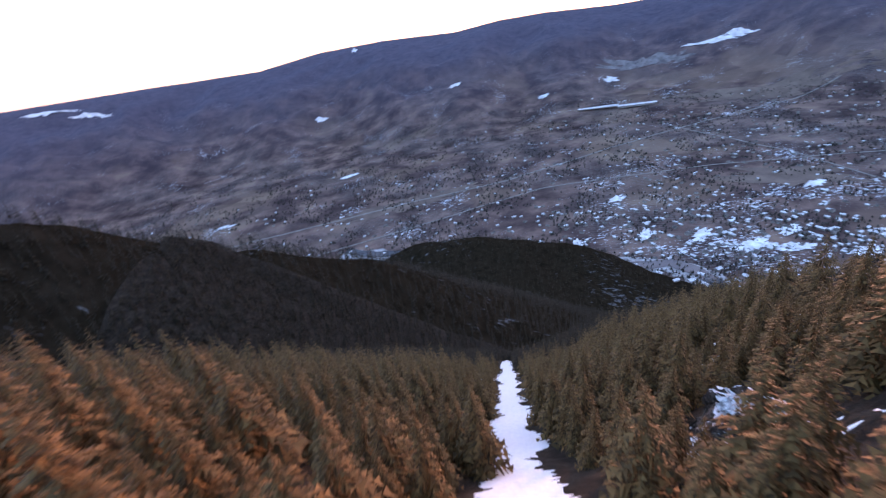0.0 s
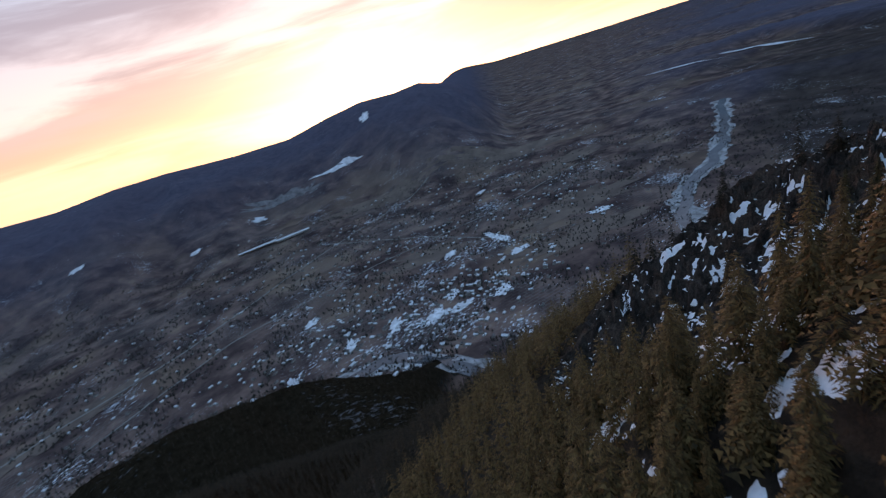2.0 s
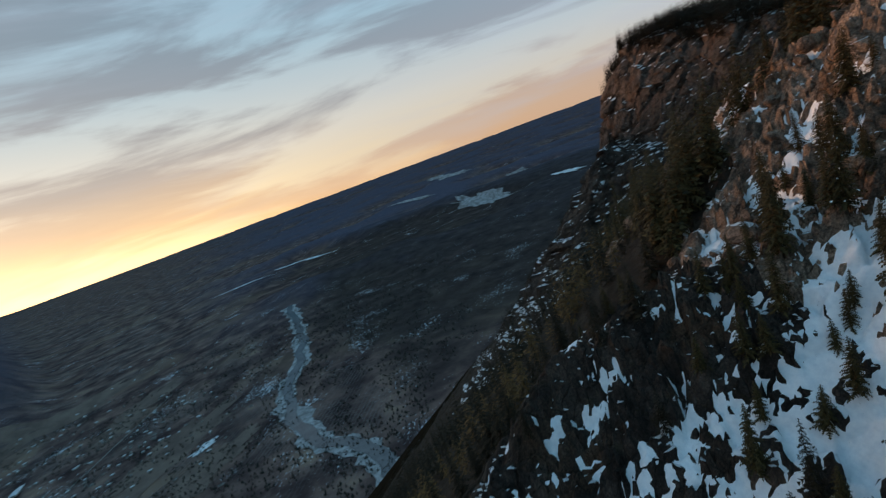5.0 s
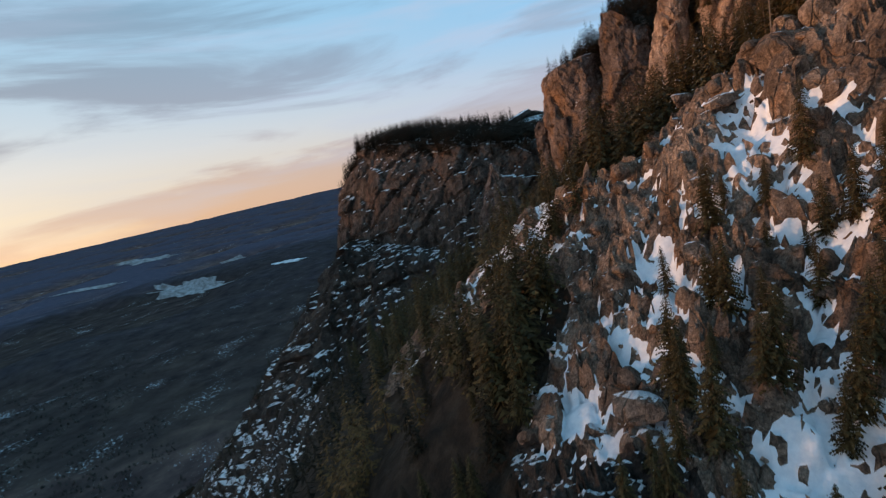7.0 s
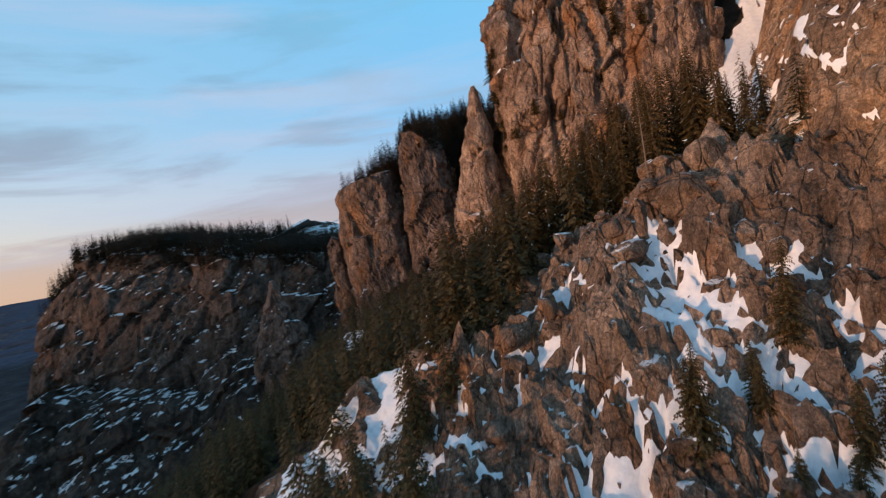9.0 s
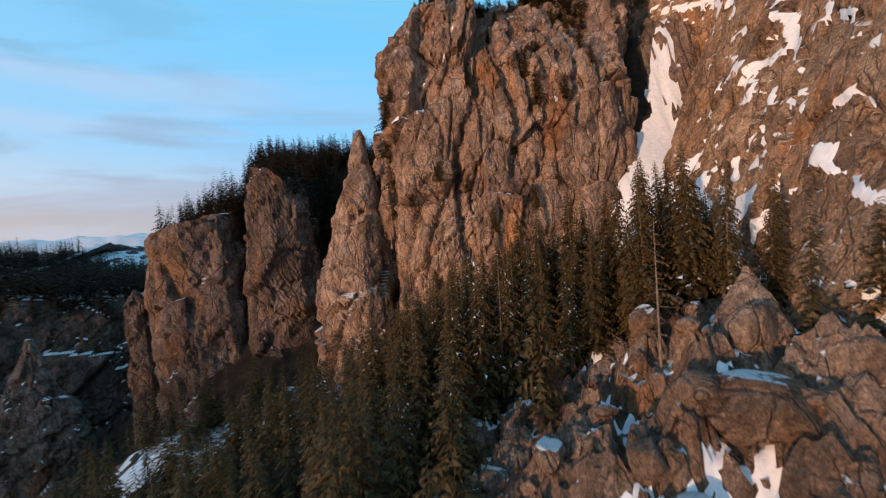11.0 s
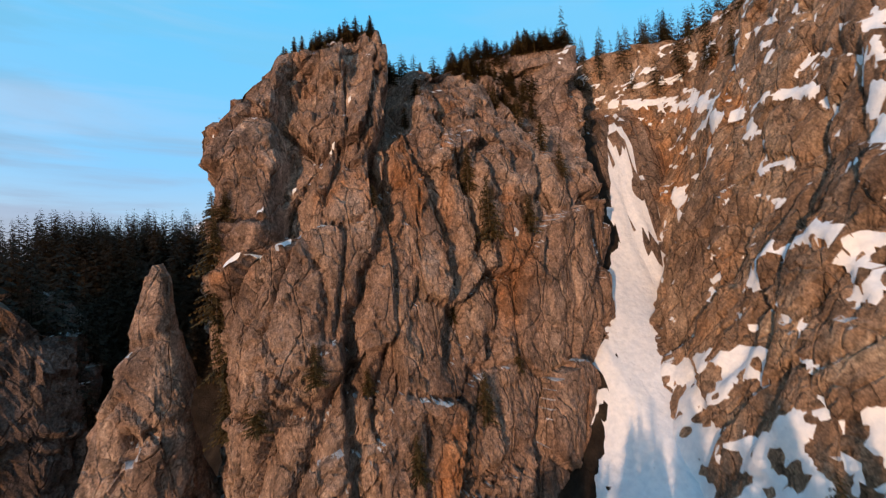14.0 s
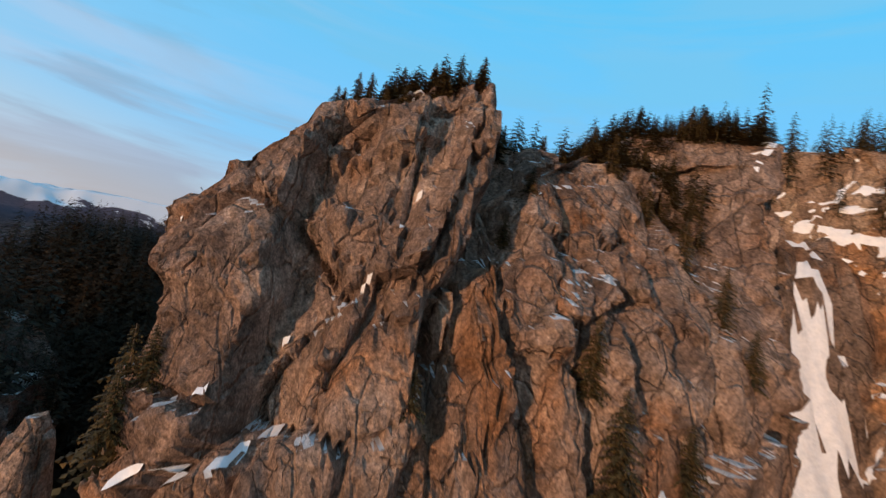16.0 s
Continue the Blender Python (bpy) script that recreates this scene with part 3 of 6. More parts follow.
def whole_land(x, y):
    """True height of all the land, with the ridges round the valley, and how wild and wooded it is."""
    D = np.hypot(x - CENTRE[0], y - CENTRE[1])
    deg = np.degrees(np.arctan2(x - CENTRE[0], y - CENTRE[1]))
    deg = np.where(deg < -100, deg + 360, deg)
    z = far_land(x, y)
    # long wooded ridge beyond the valley
    west = (1 - step(deg, 47, 54)) * step(deg, -100, -70)
    profile = np.interp(deg, [-80, -42, -28, -24, -17, -10, -3, 5, 10, 15, 22, 28, 33, 37, 41, 44, 48, 55],
                        [840, 870, 790, 760, 725, 812, 812, 750, 793, 785, 720, 715, 850, 925, 895, 930, 780, 250])
    start = 4300 + 900 * fbm(deg / 18, 0 * deg, octaves=2, seed=41)
    rise = step(D, start, start + 3600) * west
    z = z + rise * profile + 75 * ridged(x / 800, y / 800, octaves=4, seed=42) * rise * (1 - rise) * 4
    z = z - 0.03 * np.maximum(D - start - 3600, 0) * (1 - step(deg, 44, 50))
    z = z + 0.0125 * D * step(D, 6000, 40000) * step(deg, 42, 52)
    # wooded hills to the north-east and the far blue range to the south-east
    hills = 130 * step(ridged(x / 2600, y / 2600, octaves=2, seed=44), 0.1, 1.0) * step(D, 3500, 6000) * step(deg, 62, 80)
    z = z + hills
    range_se = step(D, 9000, 16000) * step(deg, 122, 138)
    z = z + range_se * (1250 + 160 * ridged(deg / 6, D / 5000, octaves=4, seed=46))
    wild = np.clip(rise * 1.6 + 0.35 * range_se + hills / 130 + step(z, VALLEY + 25, VALLEY + 60) * (D < 3000), 0, 1)
    return z, wild


def build_valley():
    az = np.radians(np.concatenate([np.arange(-100, 150, 0.5), np.arange(150, 260, 2.0)]))
    d = np.concatenate([np.arange(150, 900, 22), np.geomspace(900, 60000, 190)])
    A, D = np.meshgrid(az, d)
    x, y = CENTRE[0] + D * np.sin(A), CENTRE[1] + D * np.cos(A)
    z, wild = whole_land(x, y)
    dd = drawn_in(D)
    k = dd / D
    verts = np.stack([CENTRE[0] + (x - CENTRE[0]) * k, CENTRE[1] + (y - CENTRE[1]) * k, z * k], -1).reshape(-1, 3)
    inside = (x > -225) & (x < 455) & (y > -180) & (y < 400)
    verts[:, 2] -= np.where(inside.ravel(), 14.0, 0.0)
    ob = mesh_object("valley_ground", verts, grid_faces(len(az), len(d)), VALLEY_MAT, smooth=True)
    true = np.stack([x, y, z], -1).reshape(-1, 3).astype(np.float32)
    att = ob.data.attributes.new("lie", "FLOAT_VECTOR", "POINT")
    att.data.foreach_set("vector", true.ravel())
    deg = np.degrees(np.arctan2(x - CENTRE[0], y - CENTRE[1]))
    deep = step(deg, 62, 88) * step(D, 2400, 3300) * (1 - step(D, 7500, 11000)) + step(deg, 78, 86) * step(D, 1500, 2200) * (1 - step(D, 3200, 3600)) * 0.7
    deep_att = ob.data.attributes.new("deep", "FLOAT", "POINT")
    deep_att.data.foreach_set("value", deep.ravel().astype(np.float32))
    rise_att = ob.data.attributes.new("wild", "FLOAT", "POINT")
    rise_att.data.foreach_set("value", wild.ravel().astype(np.float32))
    tagged(ob, "broad dark valley with fields, woods and scattered snow", "valley", kind="structure")


def valley_material():
    m, t, b = material("valley")
    at = t.nodes.new("ShaderNodeAttribute")
    at.attribute_name = "lie"
    wild = t.nodes.new("ShaderNodeAttribute")
    wild.attribute_name = "wild"
    p = at.outputs["Vector"]

    def scaled(s, rot=0.0):
        mp = t.nodes.new("ShaderNodeMapping")
        mp.inputs["Scale"].default_value = s
        mp.inputs["Rotation"].default_value = (0, 0, radians(rot))
        t.links.new(p, mp.inputs[0])
        return mp.outputs[0]

    woods = noise_tex(t, scaled((1, 1, 0)), 0.0045, 8, 0.62)
    col = ramp(t, woods, [(0.36, (0.050, 0.032, 0.032)), (0.48, (0.104, 0.066, 0.061)), (0.60, (0.20, 0.125, 0.106)), (0.74, (0.30, 0.20, 0.145))])
    # fields: cells of farmland
    vor = t.nodes.new("ShaderNodeTexVoronoi")
    vor.inputs["Scale"].default_value = 0.0052
    t.links.new(scaled((1, 1.5, 0), 25), vor.inputs["Vector"])
    field = ramp(t, noise_tex(t, scaled((1, 1, 0)), 0.0011, 3, 0.5), [(0.54, grey(0)), (0.60, grey(1))])
    field = math_node(t, "MULTIPLY", field, math_node(t, "SUBTRACT", 1.0, wild.outputs["Fac"], True))
    fcol = mix(t, vor.outputs["Color"], (0.105, 0.066, 0.058), (0.26, 0.170, 0.125))
    col = mix(t, math_node(t, "MULTIPLY", field, 0.8), col, fcol)
    # far hills turn bluish with distance: aerial haze put into their colour
    hazy_hill = ramp(t, noise_tex(t, scaled((1, 1, 1)), 0.012, 8, 0.7), [(0.3, (0.064, 0.062, 0.088)), (0.7, (0.112, 0.102, 0.132))])
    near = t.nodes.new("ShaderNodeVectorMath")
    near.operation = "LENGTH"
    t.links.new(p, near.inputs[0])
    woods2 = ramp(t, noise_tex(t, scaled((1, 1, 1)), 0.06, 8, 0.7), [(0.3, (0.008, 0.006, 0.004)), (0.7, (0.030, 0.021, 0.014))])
    hazy_hill = mix(t, ramp(t, math_node(t, "DIVIDE", near.outputs["Value"], 4000.0), [(0.48, grey(0)), (0.9, grey(1))]), woods2, hazy_hill)
    col = mix(t, wild.outputs["Fac"], col, hazy_hill)
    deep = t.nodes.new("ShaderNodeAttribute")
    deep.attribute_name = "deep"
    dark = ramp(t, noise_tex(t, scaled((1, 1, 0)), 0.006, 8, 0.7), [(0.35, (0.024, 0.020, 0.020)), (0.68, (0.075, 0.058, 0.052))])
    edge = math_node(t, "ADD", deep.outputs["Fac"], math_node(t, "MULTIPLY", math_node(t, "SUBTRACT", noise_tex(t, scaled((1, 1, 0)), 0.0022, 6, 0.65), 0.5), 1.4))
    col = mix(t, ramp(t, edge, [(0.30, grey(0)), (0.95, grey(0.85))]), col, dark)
    height = t.nodes.new("ShaderNodeSeparateXYZ")
    t.links.new(p, height.inputs[0])
    frost = math_node(t, "ADD", math_node(t, "MULTIPLY", height.outputs[2], 0.0011), math_node(t, "MULTIPLY", noise_tex(t, scaled((1, 1, 1)), 0.0011, 7, 0.7), 1.5))
    range_snow = ramp(t, frost, [(0.98, grey(0)), (1.06, grey(1))])

    # streets and plots
    town = ramp(t, noise_tex(t, scaled((1, 1, 0)), 0.0016, 4, 0.6), [(0.47, grey(0)), (0.56, grey(1))])
    brick = t.nodes.new("ShaderNodeTexBrick")
    brick.inputs["Scale"].default_value = 0.012
    brick.inputs["Mortar Size"].default_value = 0.03
    brick.inputs["Color1"].default_value = (0, 0, 0, 1)
    brick.inputs["Color2"].default_value = (0.15, 0.15, 0.15, 1)
    brick.inputs["Mortar"].default_value = (1, 1, 1, 1)
    t.links.new(scaled((1, 1, 0), 18), brick.inputs["Vector"])
    street = math_node(t, "MULTIPLY", math_node(t, "MULTIPLY", town, brick.outputs["Color"]), math_node(t, "SUBTRACT", 1.0, wild.outputs["Fac"], True))
    street = math_node(t, "MULTIPLY", street, math_node(t, "SUBTRACT", 1.0, math_node(t, "MULTIPLY", deep.outputs["Fac"], 3.0), True))
    col = mix(t, math_node(t, "MULTIPLY", street, 0.35), col, (0.22, 0.20, 0.19))
    # snow: ragged, drawn out patches, thick near the river
    dist = t.nodes.new("ShaderNodeVectorMath")
    dist.operation = "DISTANCE"
    t.links.new(scaled((1, 1, 0)), dist.inputs[0])
    dist.inputs[1].default_value = (1250, 1650, 0)
    closeness = ramp(t, math_node(t, "DIVIDE", dist.outputs["Value"], 3000.0), [(0.05, grey(0.135)), (0.3, grey(0.12)), (0.5, grey(0.115)), (1.0, grey(0.10))])
    sn = noise_tex(t, scaled((1, 2.2, 0), 20), 0.042, 7, 0.72, 0.4)
    sn2 = noise_tex(t, scaled((1, 1, 0)), 0.0030, 3, 0.55)
    s = math_node(t, "ADD", math_node(t, "ADD", math_node(t, "MULTIPLY", sn, 0.62), math_node(t, "MULTIPLY", sn2, 0.38)), closeness)
    s = ramp(t, s, [(0.70, grey(0)), (0.74, grey(1))])
    s = math_node(t, "MULTIPLY", s, math_node(t, "SUBTRACT", 1.0, math_node(t, "MULTIPLY", wild.outputs["Fac"], 0.85), True))
    col = mix(t, math_node(t, "MAXIMUM", s, range_snow), col, (0.72, 0.76, 0.82))
    t.links.new(col, b.inputs["Base Color"])
    b.inputs["Roughness"].default_value = 1.0
    b.inputs["Specular IOR Level"].default_value = 0.0
    return m


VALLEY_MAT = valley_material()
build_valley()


# ---------------------------------------------------------------- rock faces
def smooth_loop(points, spacing):
    """A closed outline through points (x, y, spacing factor), rounded and cut at even steps."""
    pts = np.array([p[:2] for p in points], float)
    fac = np.array([p[2] if len(p) > 2 else 1.0 for p in points], float)
    n = len(pts)
    out = []
    for i in range(n):
        p0, p1, p2, p3 = pts[i - 1], pts[i], pts[(i + 1) % n], pts[(i + 2) % n]
        length = np.linalg.norm(p2 - p1)
        count = max(2, int(length / (spacing * fac[i])))
        for k in range(count):
            s = k / count
            c = 0.5 * ((2 * p1) + (p2 - p0) * s + (2 * p0 - 5 * p1 + 4 * p2 - p3) * s * s + (3 * p1 - p0 - 3 * p2 + p3) * s ** 3)
            out.append(0.5 * c + 0.5 * (p1 + (p2 - p1) * s))
    return np.array(out)


def crag_displacement(x, y, z, size):
    """Outward relief of a weathered face: buttresses, fractured slabs, some flutes, grain."""
    lean = (0.16 + 0.34 * step(x, 113, 121)) * z
    wx = x + lean + 0.35 * bumps(x / 5, y / 5, z / 6, 51)
    wy = y + 0.35 * bumps(x / 5, y / 5, z / 6, 52)
    rough = step(fbm(x / 15, y / 15, z / 16, 2, 56), -0.15, 0.5)          # some parts are shattered, some smooth slabs
    d = 1.2 * fbm(wx / 14, wy / 14, z / 26, 2, 53)
    d = d + 0.32 * rough * ridged(wx / 6.0, wy / 6.0, z / 16, 2, 55)
    d = d + 1.45 * blocks(wx / 8.5, wy / 8.5, z / 11, 6)
    d = d + (0.42 + 0.45 * rough) * blocks(wx / 3.2, wy / 3.2, z / 4.2, 7)
    d = d + (0.12 + 0.26 * rough) * blocks(wx / 1.15, wy / 1.15, z / 1.4, 9) + 0.10 * fbm(x / 0.8, y / 0.8, z / 0.9, 2, 58)
    return d * size


def crag(name, outline, z0, top, mat, label, spacing=0.7, lean=0.1, size=1.0, carve=None, cap_rows=10, cap_rise=0.0, extra_lean=None, coarse=1.0, cap_in=0.0, lean_way=None, shear=(0.0, 0.0), apex=None, snow_lines=()):
    """A closed rock mass: displaced walls over an outline and an uneven top."""
    loop = smooth_loop(outline, spacing)
    n = len(loop)
    mid = loop.mean(0)
    tang = np.roll(loop, -3, 0) - np.roll(loop, 3, 0)
    nor = np.stack([tang[:, 1], -tang[:, 0]], -1)
    nor /= np.linalg.norm(nor, axis=1)[:, None] + 1e-9
    if ((loop - mid) * nor).sum() < 0:
        nor = -nor
    tops = np.array([top(px, py) for px, py in loop])
    rows = max(6, int((tops.max() - z0) / spacing))
    V = []
    for r in range(rows + 1):
        z = z0 + (tops - z0) * r / rows
        inward = lean * (z - z0)
        if extra_lean is not None:
            inward = inward + extra_lean(loop[:, 0], z, tops)
        way = nor if lean_way is None else -np.broadcast_to(np.array(lean_way, float), nor.shape)
        V.append(np.stack([loop[:, 0] - way[:, 0] * inward + shear[0] * (z - z0), loop[:, 1] - way[:, 1] * inward + shear[1] * (z - z0), z], -1))
    V = np.array(V)
    if apex is not None:
        close = (np.clip((np.linspace(0, 1, rows + 1) - 0.62) / 0.38, 0, 1) * 0.88)[:, None, None]
        V[:, :, :2] += (np.array(apex) - V[:, :, :2]) * close
    edge = V[rows].copy()
    span = cap_in if cap_in else 0.5 * np.sqrt(((loop - mid) ** 2).sum(1)).min()
    for r in range(1, cap_rows + 1):
        k = r / cap_rows
        p = edge.copy()
        p[:, :2] -= nor * (span * k ** 1.6)
        p[:, 2] += cap_rise * k + 0.5 * bumps(p[:, 0] / 4, p[:, 1] / 4, 0 * p[:, 0], 71) * min(1.0, 3 * k)
        V = np.concatenate([V, p[None]])
    last = V[-1].copy()
    last[:, :2] = mid if apex is None else apex
    last[:, 2] = tops.mean() + cap_rise
    V = np.concatenate([V, last[None]])
    cap_rows += 1
    flat = V.reshape(-1, 3)
    amount = crag_displacement(flat[:, 0] / coarse, flat[:, 1] / coarse, flat[:, 2] / coarse, size).reshape(V.shape[:2])
    if carve is not None:
        amount = amount + carve(flat[:, 0], flat[:, 1], flat[:, 2]).reshape(V.shape[:2])
    side = np.ones(len(V))
    if apex is not None:
        amount[:rows + 1] *= (1 - 0.75 * np.linspace(0, 1, rows + 1) ** 4)[:, None]
        amount[rows + 1:] *= 0.1
    side[rows + 1:] = np.maximum(0, 1 - np.arange(1, cap_rows + 1) / 3.0)
    V[:, :, :2] += nor[None] * (amount * side[:, None])[:, :, None]
    V[:, :, 2] += 0.35 * amount * (1 - 0.85 * side[:, None]) + 0.15 * amount
    faces = grid_faces(n, len(V), wrap=True)
    ob = mesh_object(name, V.reshape(-1, 3), faces, mat)
    if snow_lines:
        ledge_snow(V, nor, amount, rows, snow_lines)
    return tagged(ob, label, "cliff")


def ledge_snow(V, nor, amount, rows, lines):
    """Ragged snow lying along lines of (x, z) over the front of a face, banked against the rock."""
    body = V[:rows + 4]
    x, y, z = body[:, :, 0], body[:, :, 1], body[:, :, 2]
    wx = x + 0.5 * bumps(x / 1.6, z / 1.6, 0 * x, 161) + 0.25 * bumps(x / 0.6, z / 0.6, 0 * x, 162)
    wz = z + 0.5 * bumps(x / 1.6, z / 1.6, 0 * x, 163) + 0.25 * bumps(x / 0.6, z / 0.6, 0 * x, 164)
    cover = np.full(x.shape, -9.0)
    for line, width in lines:
        near = -along(wx, wz, line, width * 0.62, 1.0)
        cover = np.maximum(cover, np.where(near > 0.04, width * (near - 0.42), -9))
    cover = cover + 0.20 * fbm(x / 1.1, z / 0.9, 0 * x, 3, 165) + 0.01
    cover[y < -78] = -9
    depth = np.clip(cover * 1.6, -0.5, 0.22)
    live = (depth > -0.12) & (cover > -1)
    faces = grid_faces(V.shape[1], rows + 4, wrap=True)
    used = faces[live.ravel()[faces].all(1)]
    if not len(used):
        return
    sheet = body.copy()
    sheet[:, :, :2] += nor[None] * (depth * 0.9)[:, :, None]
    sheet[:, :, 2] += depth * 0.8
    keep, back = np.unique(used, return_inverse=True)
    ob = mesh_object("ledge_snow", sheet.reshape(-1, 3)[keep], back.reshape(used.shape), SNOW, smooth=True)
    tagged(ob, "thin broken strips of snow on the cliff ledges", "snow", kind="stuff")


def along(x, z, points, width, depth):
    """A groove along a polyline of (x, z, width factor) on a face."""
    best = np.full(np.shape(x), 99.0)
    for (ax, az), (bx, bz) in zip(points, points[1:]):
        k = np.clip(((x - ax) * (bx - ax) + (z - az) * (bz - az)) / ((bx - ax) ** 2 + (bz - az) ** 2), 0, 1)
        best = np.minimum(best, np.hypot(x - ax - k * (bx - ax), (z - az - k * (bz - az))))
    return -depth * np.exp(-(best / width) ** 2)


def notch(x, z, line, depth, wall, recover, fade=2.0):
    """A gully whose near wall falls back sharply at a line of (z, x) and whose floor comes forward again beside it."""
    zs, xs = [p[0] for p in line], [p[1] for p in line]
    off = np.interp(z, zs, xs) - x
    cut = step(off, -0.3, wall) * (1 - step(off, wall * 1.2, recover))
    return -depth * cut * step(z, zs[0] - fade, zs[0] + fade) * (1 - step(z, zs[-1] - fade, zs[-1] + fade))


def main_carve(x, y, z):
    front = step(y, -78, -69)
    xx = x + 0.55 * bumps(x / 3, z / 3, 0 * x, 61) + 0.25 * bumps(x / 1.1, z / 1.1, 0 * x, 62)
    # the chimney right of the summit block and the crack that runs on below it
    c = notch(xx, z, [(30, 119.6), (35.7, 119.4), (40.4, 117.7), (46, 116.4), (53, 115.6)], 4.2, 0.8, 5.0)
    c = c + notch(xx, z, [(12, 122.8), (15, 123.3), (18.5, 122.6), (23, 120.9), (28.8, 118.9), (32, 119.6)], 1.5, 0.5, 2.4)
    c = c + notch(xx, z, [(-12, 122.2), (-7, 122.2), (-1.4, 122.2), (5, 123.0), (12.5, 123.2), (17, 122.8)], 1.6, 0.5, 2.6)
    c = c + along(xx, z, [(120.9, 23), (122.6, 18.4), (123.3, 14.9), (122.9, 12.4), (123.2, 5), (122.2, -1.4), (122.2, -8)], 0.4, 1.6)
    c = c + along(xx, z, [(124.1, 12.5), (126, 8), (129.2, 0.3), (133.1, -10), (134.9, -14)], 0.6, 1.7)
    c = c + notch(xx, z, [(13, 113.1), (17, 112.6), (22.6, 111.4), (27.8, 111.9), (31, 113.2), (36.3, 114.3), (43, 114.6)], 2.0, 0.6, 3.2)
    # shaded bands on the summit block
    c = c + notch(xx, z, [(27, 130.6), (31, 130.1), (36, 129.2), (40, 129.9), (44, 128.7), (47, 127.8)], 3.0, 0.9, 6.5, 1.5)
    c = c + along(xx, z, [(126.5, 27), (124.5, 22), (125, 17)], 0.4, 0.8) + along(xx, z, [(130, 15), (130.2, 11), (126.5, 9)], 0.4, 1.0)
    # flutes and holes of the broken part
    for zx, d, r in (([(31, 104.6), (36, 105.6), (40, 106.0)], 1.7, 2.4), ([(34, 101.6), (39, 102.2), (44, 103.5)], 1.5, 2.6), ([(22, 99.6), (28, 99.2), (36, 98.6), (41, 99.0)], 1.3, 2.4),
                     ([(24, 108.6), (29, 108.0), (34, 109.2)], 1.4, 2.4), ([(40, 109.4), (47, 109.8)], 1.6, 2.6), ([(42, 96.4), (50, 97.0)], 1.5, 2.6), ([(16, 105.8), (22.6, 105.9), (26, 105.2)], 0.9, 2.0),
                     ([(30, 94.4), (37, 94.0), (43, 93.4)], 1.4, 2.6), ([(4, 107.0), (10, 108.0), (16, 107.4)], 0.9, 2.2), ([(-8, 104.5), (0, 103.0), (9, 100.0)], 1.2, 2.6), ([(-10, 115.6), (0, 116.4), (8, 116.0)], 1.2, 2.6)):
        c = c + notch(xx, z, zx, d, 0.5, r)
    c = c + along(xx, z, [(139.3, 10.6), (138.4, 1.2), (138.9, -6.4), (138.9, -13)], 0.7, 1.8)
    # two sloping ledges: the rock above each stands back
    for xs, zs, d in (([119.8, 121.9, 124.0, 126.8, 130.1, 133.1], [44, 40, 35.3, 32.4, 29.8, 27.3], 0.9), ([126.5, 128.7, 131.5, 134.3, 137], [27.3, 25.8, 24.6, 23.8, 22.5], 0.9)):
        line = np.interp(x, xs, zs) + 0.5 * bumps(x / 2.2, 0 * x, 0 * x, 63)
        c = c - d * step(z - line, -0.2, 0.5) * (1 - step(z - line, 2.5, 7.0)) * step(x, xs[0] - 1.5, xs[0]) * (1 - step(x, xs[-1], xs[-1] + 2))
    # the roof under the summit block and the jutting nose
    roof = np.interp(x, [120, 122.3, 125.4, 128.6, 130], [47, 45.6, 44.0, 43.9, 45])
    c = c + 1.5 * step(z - roof, -0.2, 0.7) * (1 - step(z - roof, 4, 7)) * step(x, 120, 122) * (1 - step(x, 128.6, 130))
    c = c + 2.2 * bell(x, 136.5, 3.5) * step(z, 33.8, 35.0) * (1 - step(z, 37, 42))
    return c * front


def main_top(x, y):
    return float(np.interp(x, [70, 73, 76, 80.5, 84, 86, 90, 96.5, 101, 103, 108.8, 112, 114.7, 115.4, 118, 120.5, 124, 126.5, 129.4, 131.8, 132.5, 134, 134.3, 135, 136, 150],
                           [60, 62.3, 62, 60.8, 57.6, 55, 54.2, 52.8, 52.2, 51.4, 50.6, 50.4, 49.3, 53.3, 53, 52.2, 50.6, 48.8, 47.4, 45.2, 44.6, 42.6, 41, 39, 35.2, 27]))


def main_lean(x, z, tops):
    back = 0.0115 * np.maximum(z - 26, 0) ** 2 * step(x, 82, 90)
    return back + 6.0 * (1 - step(x, 114.5, 117)) * step(x, 86, 94) * step(z, 33, 50)


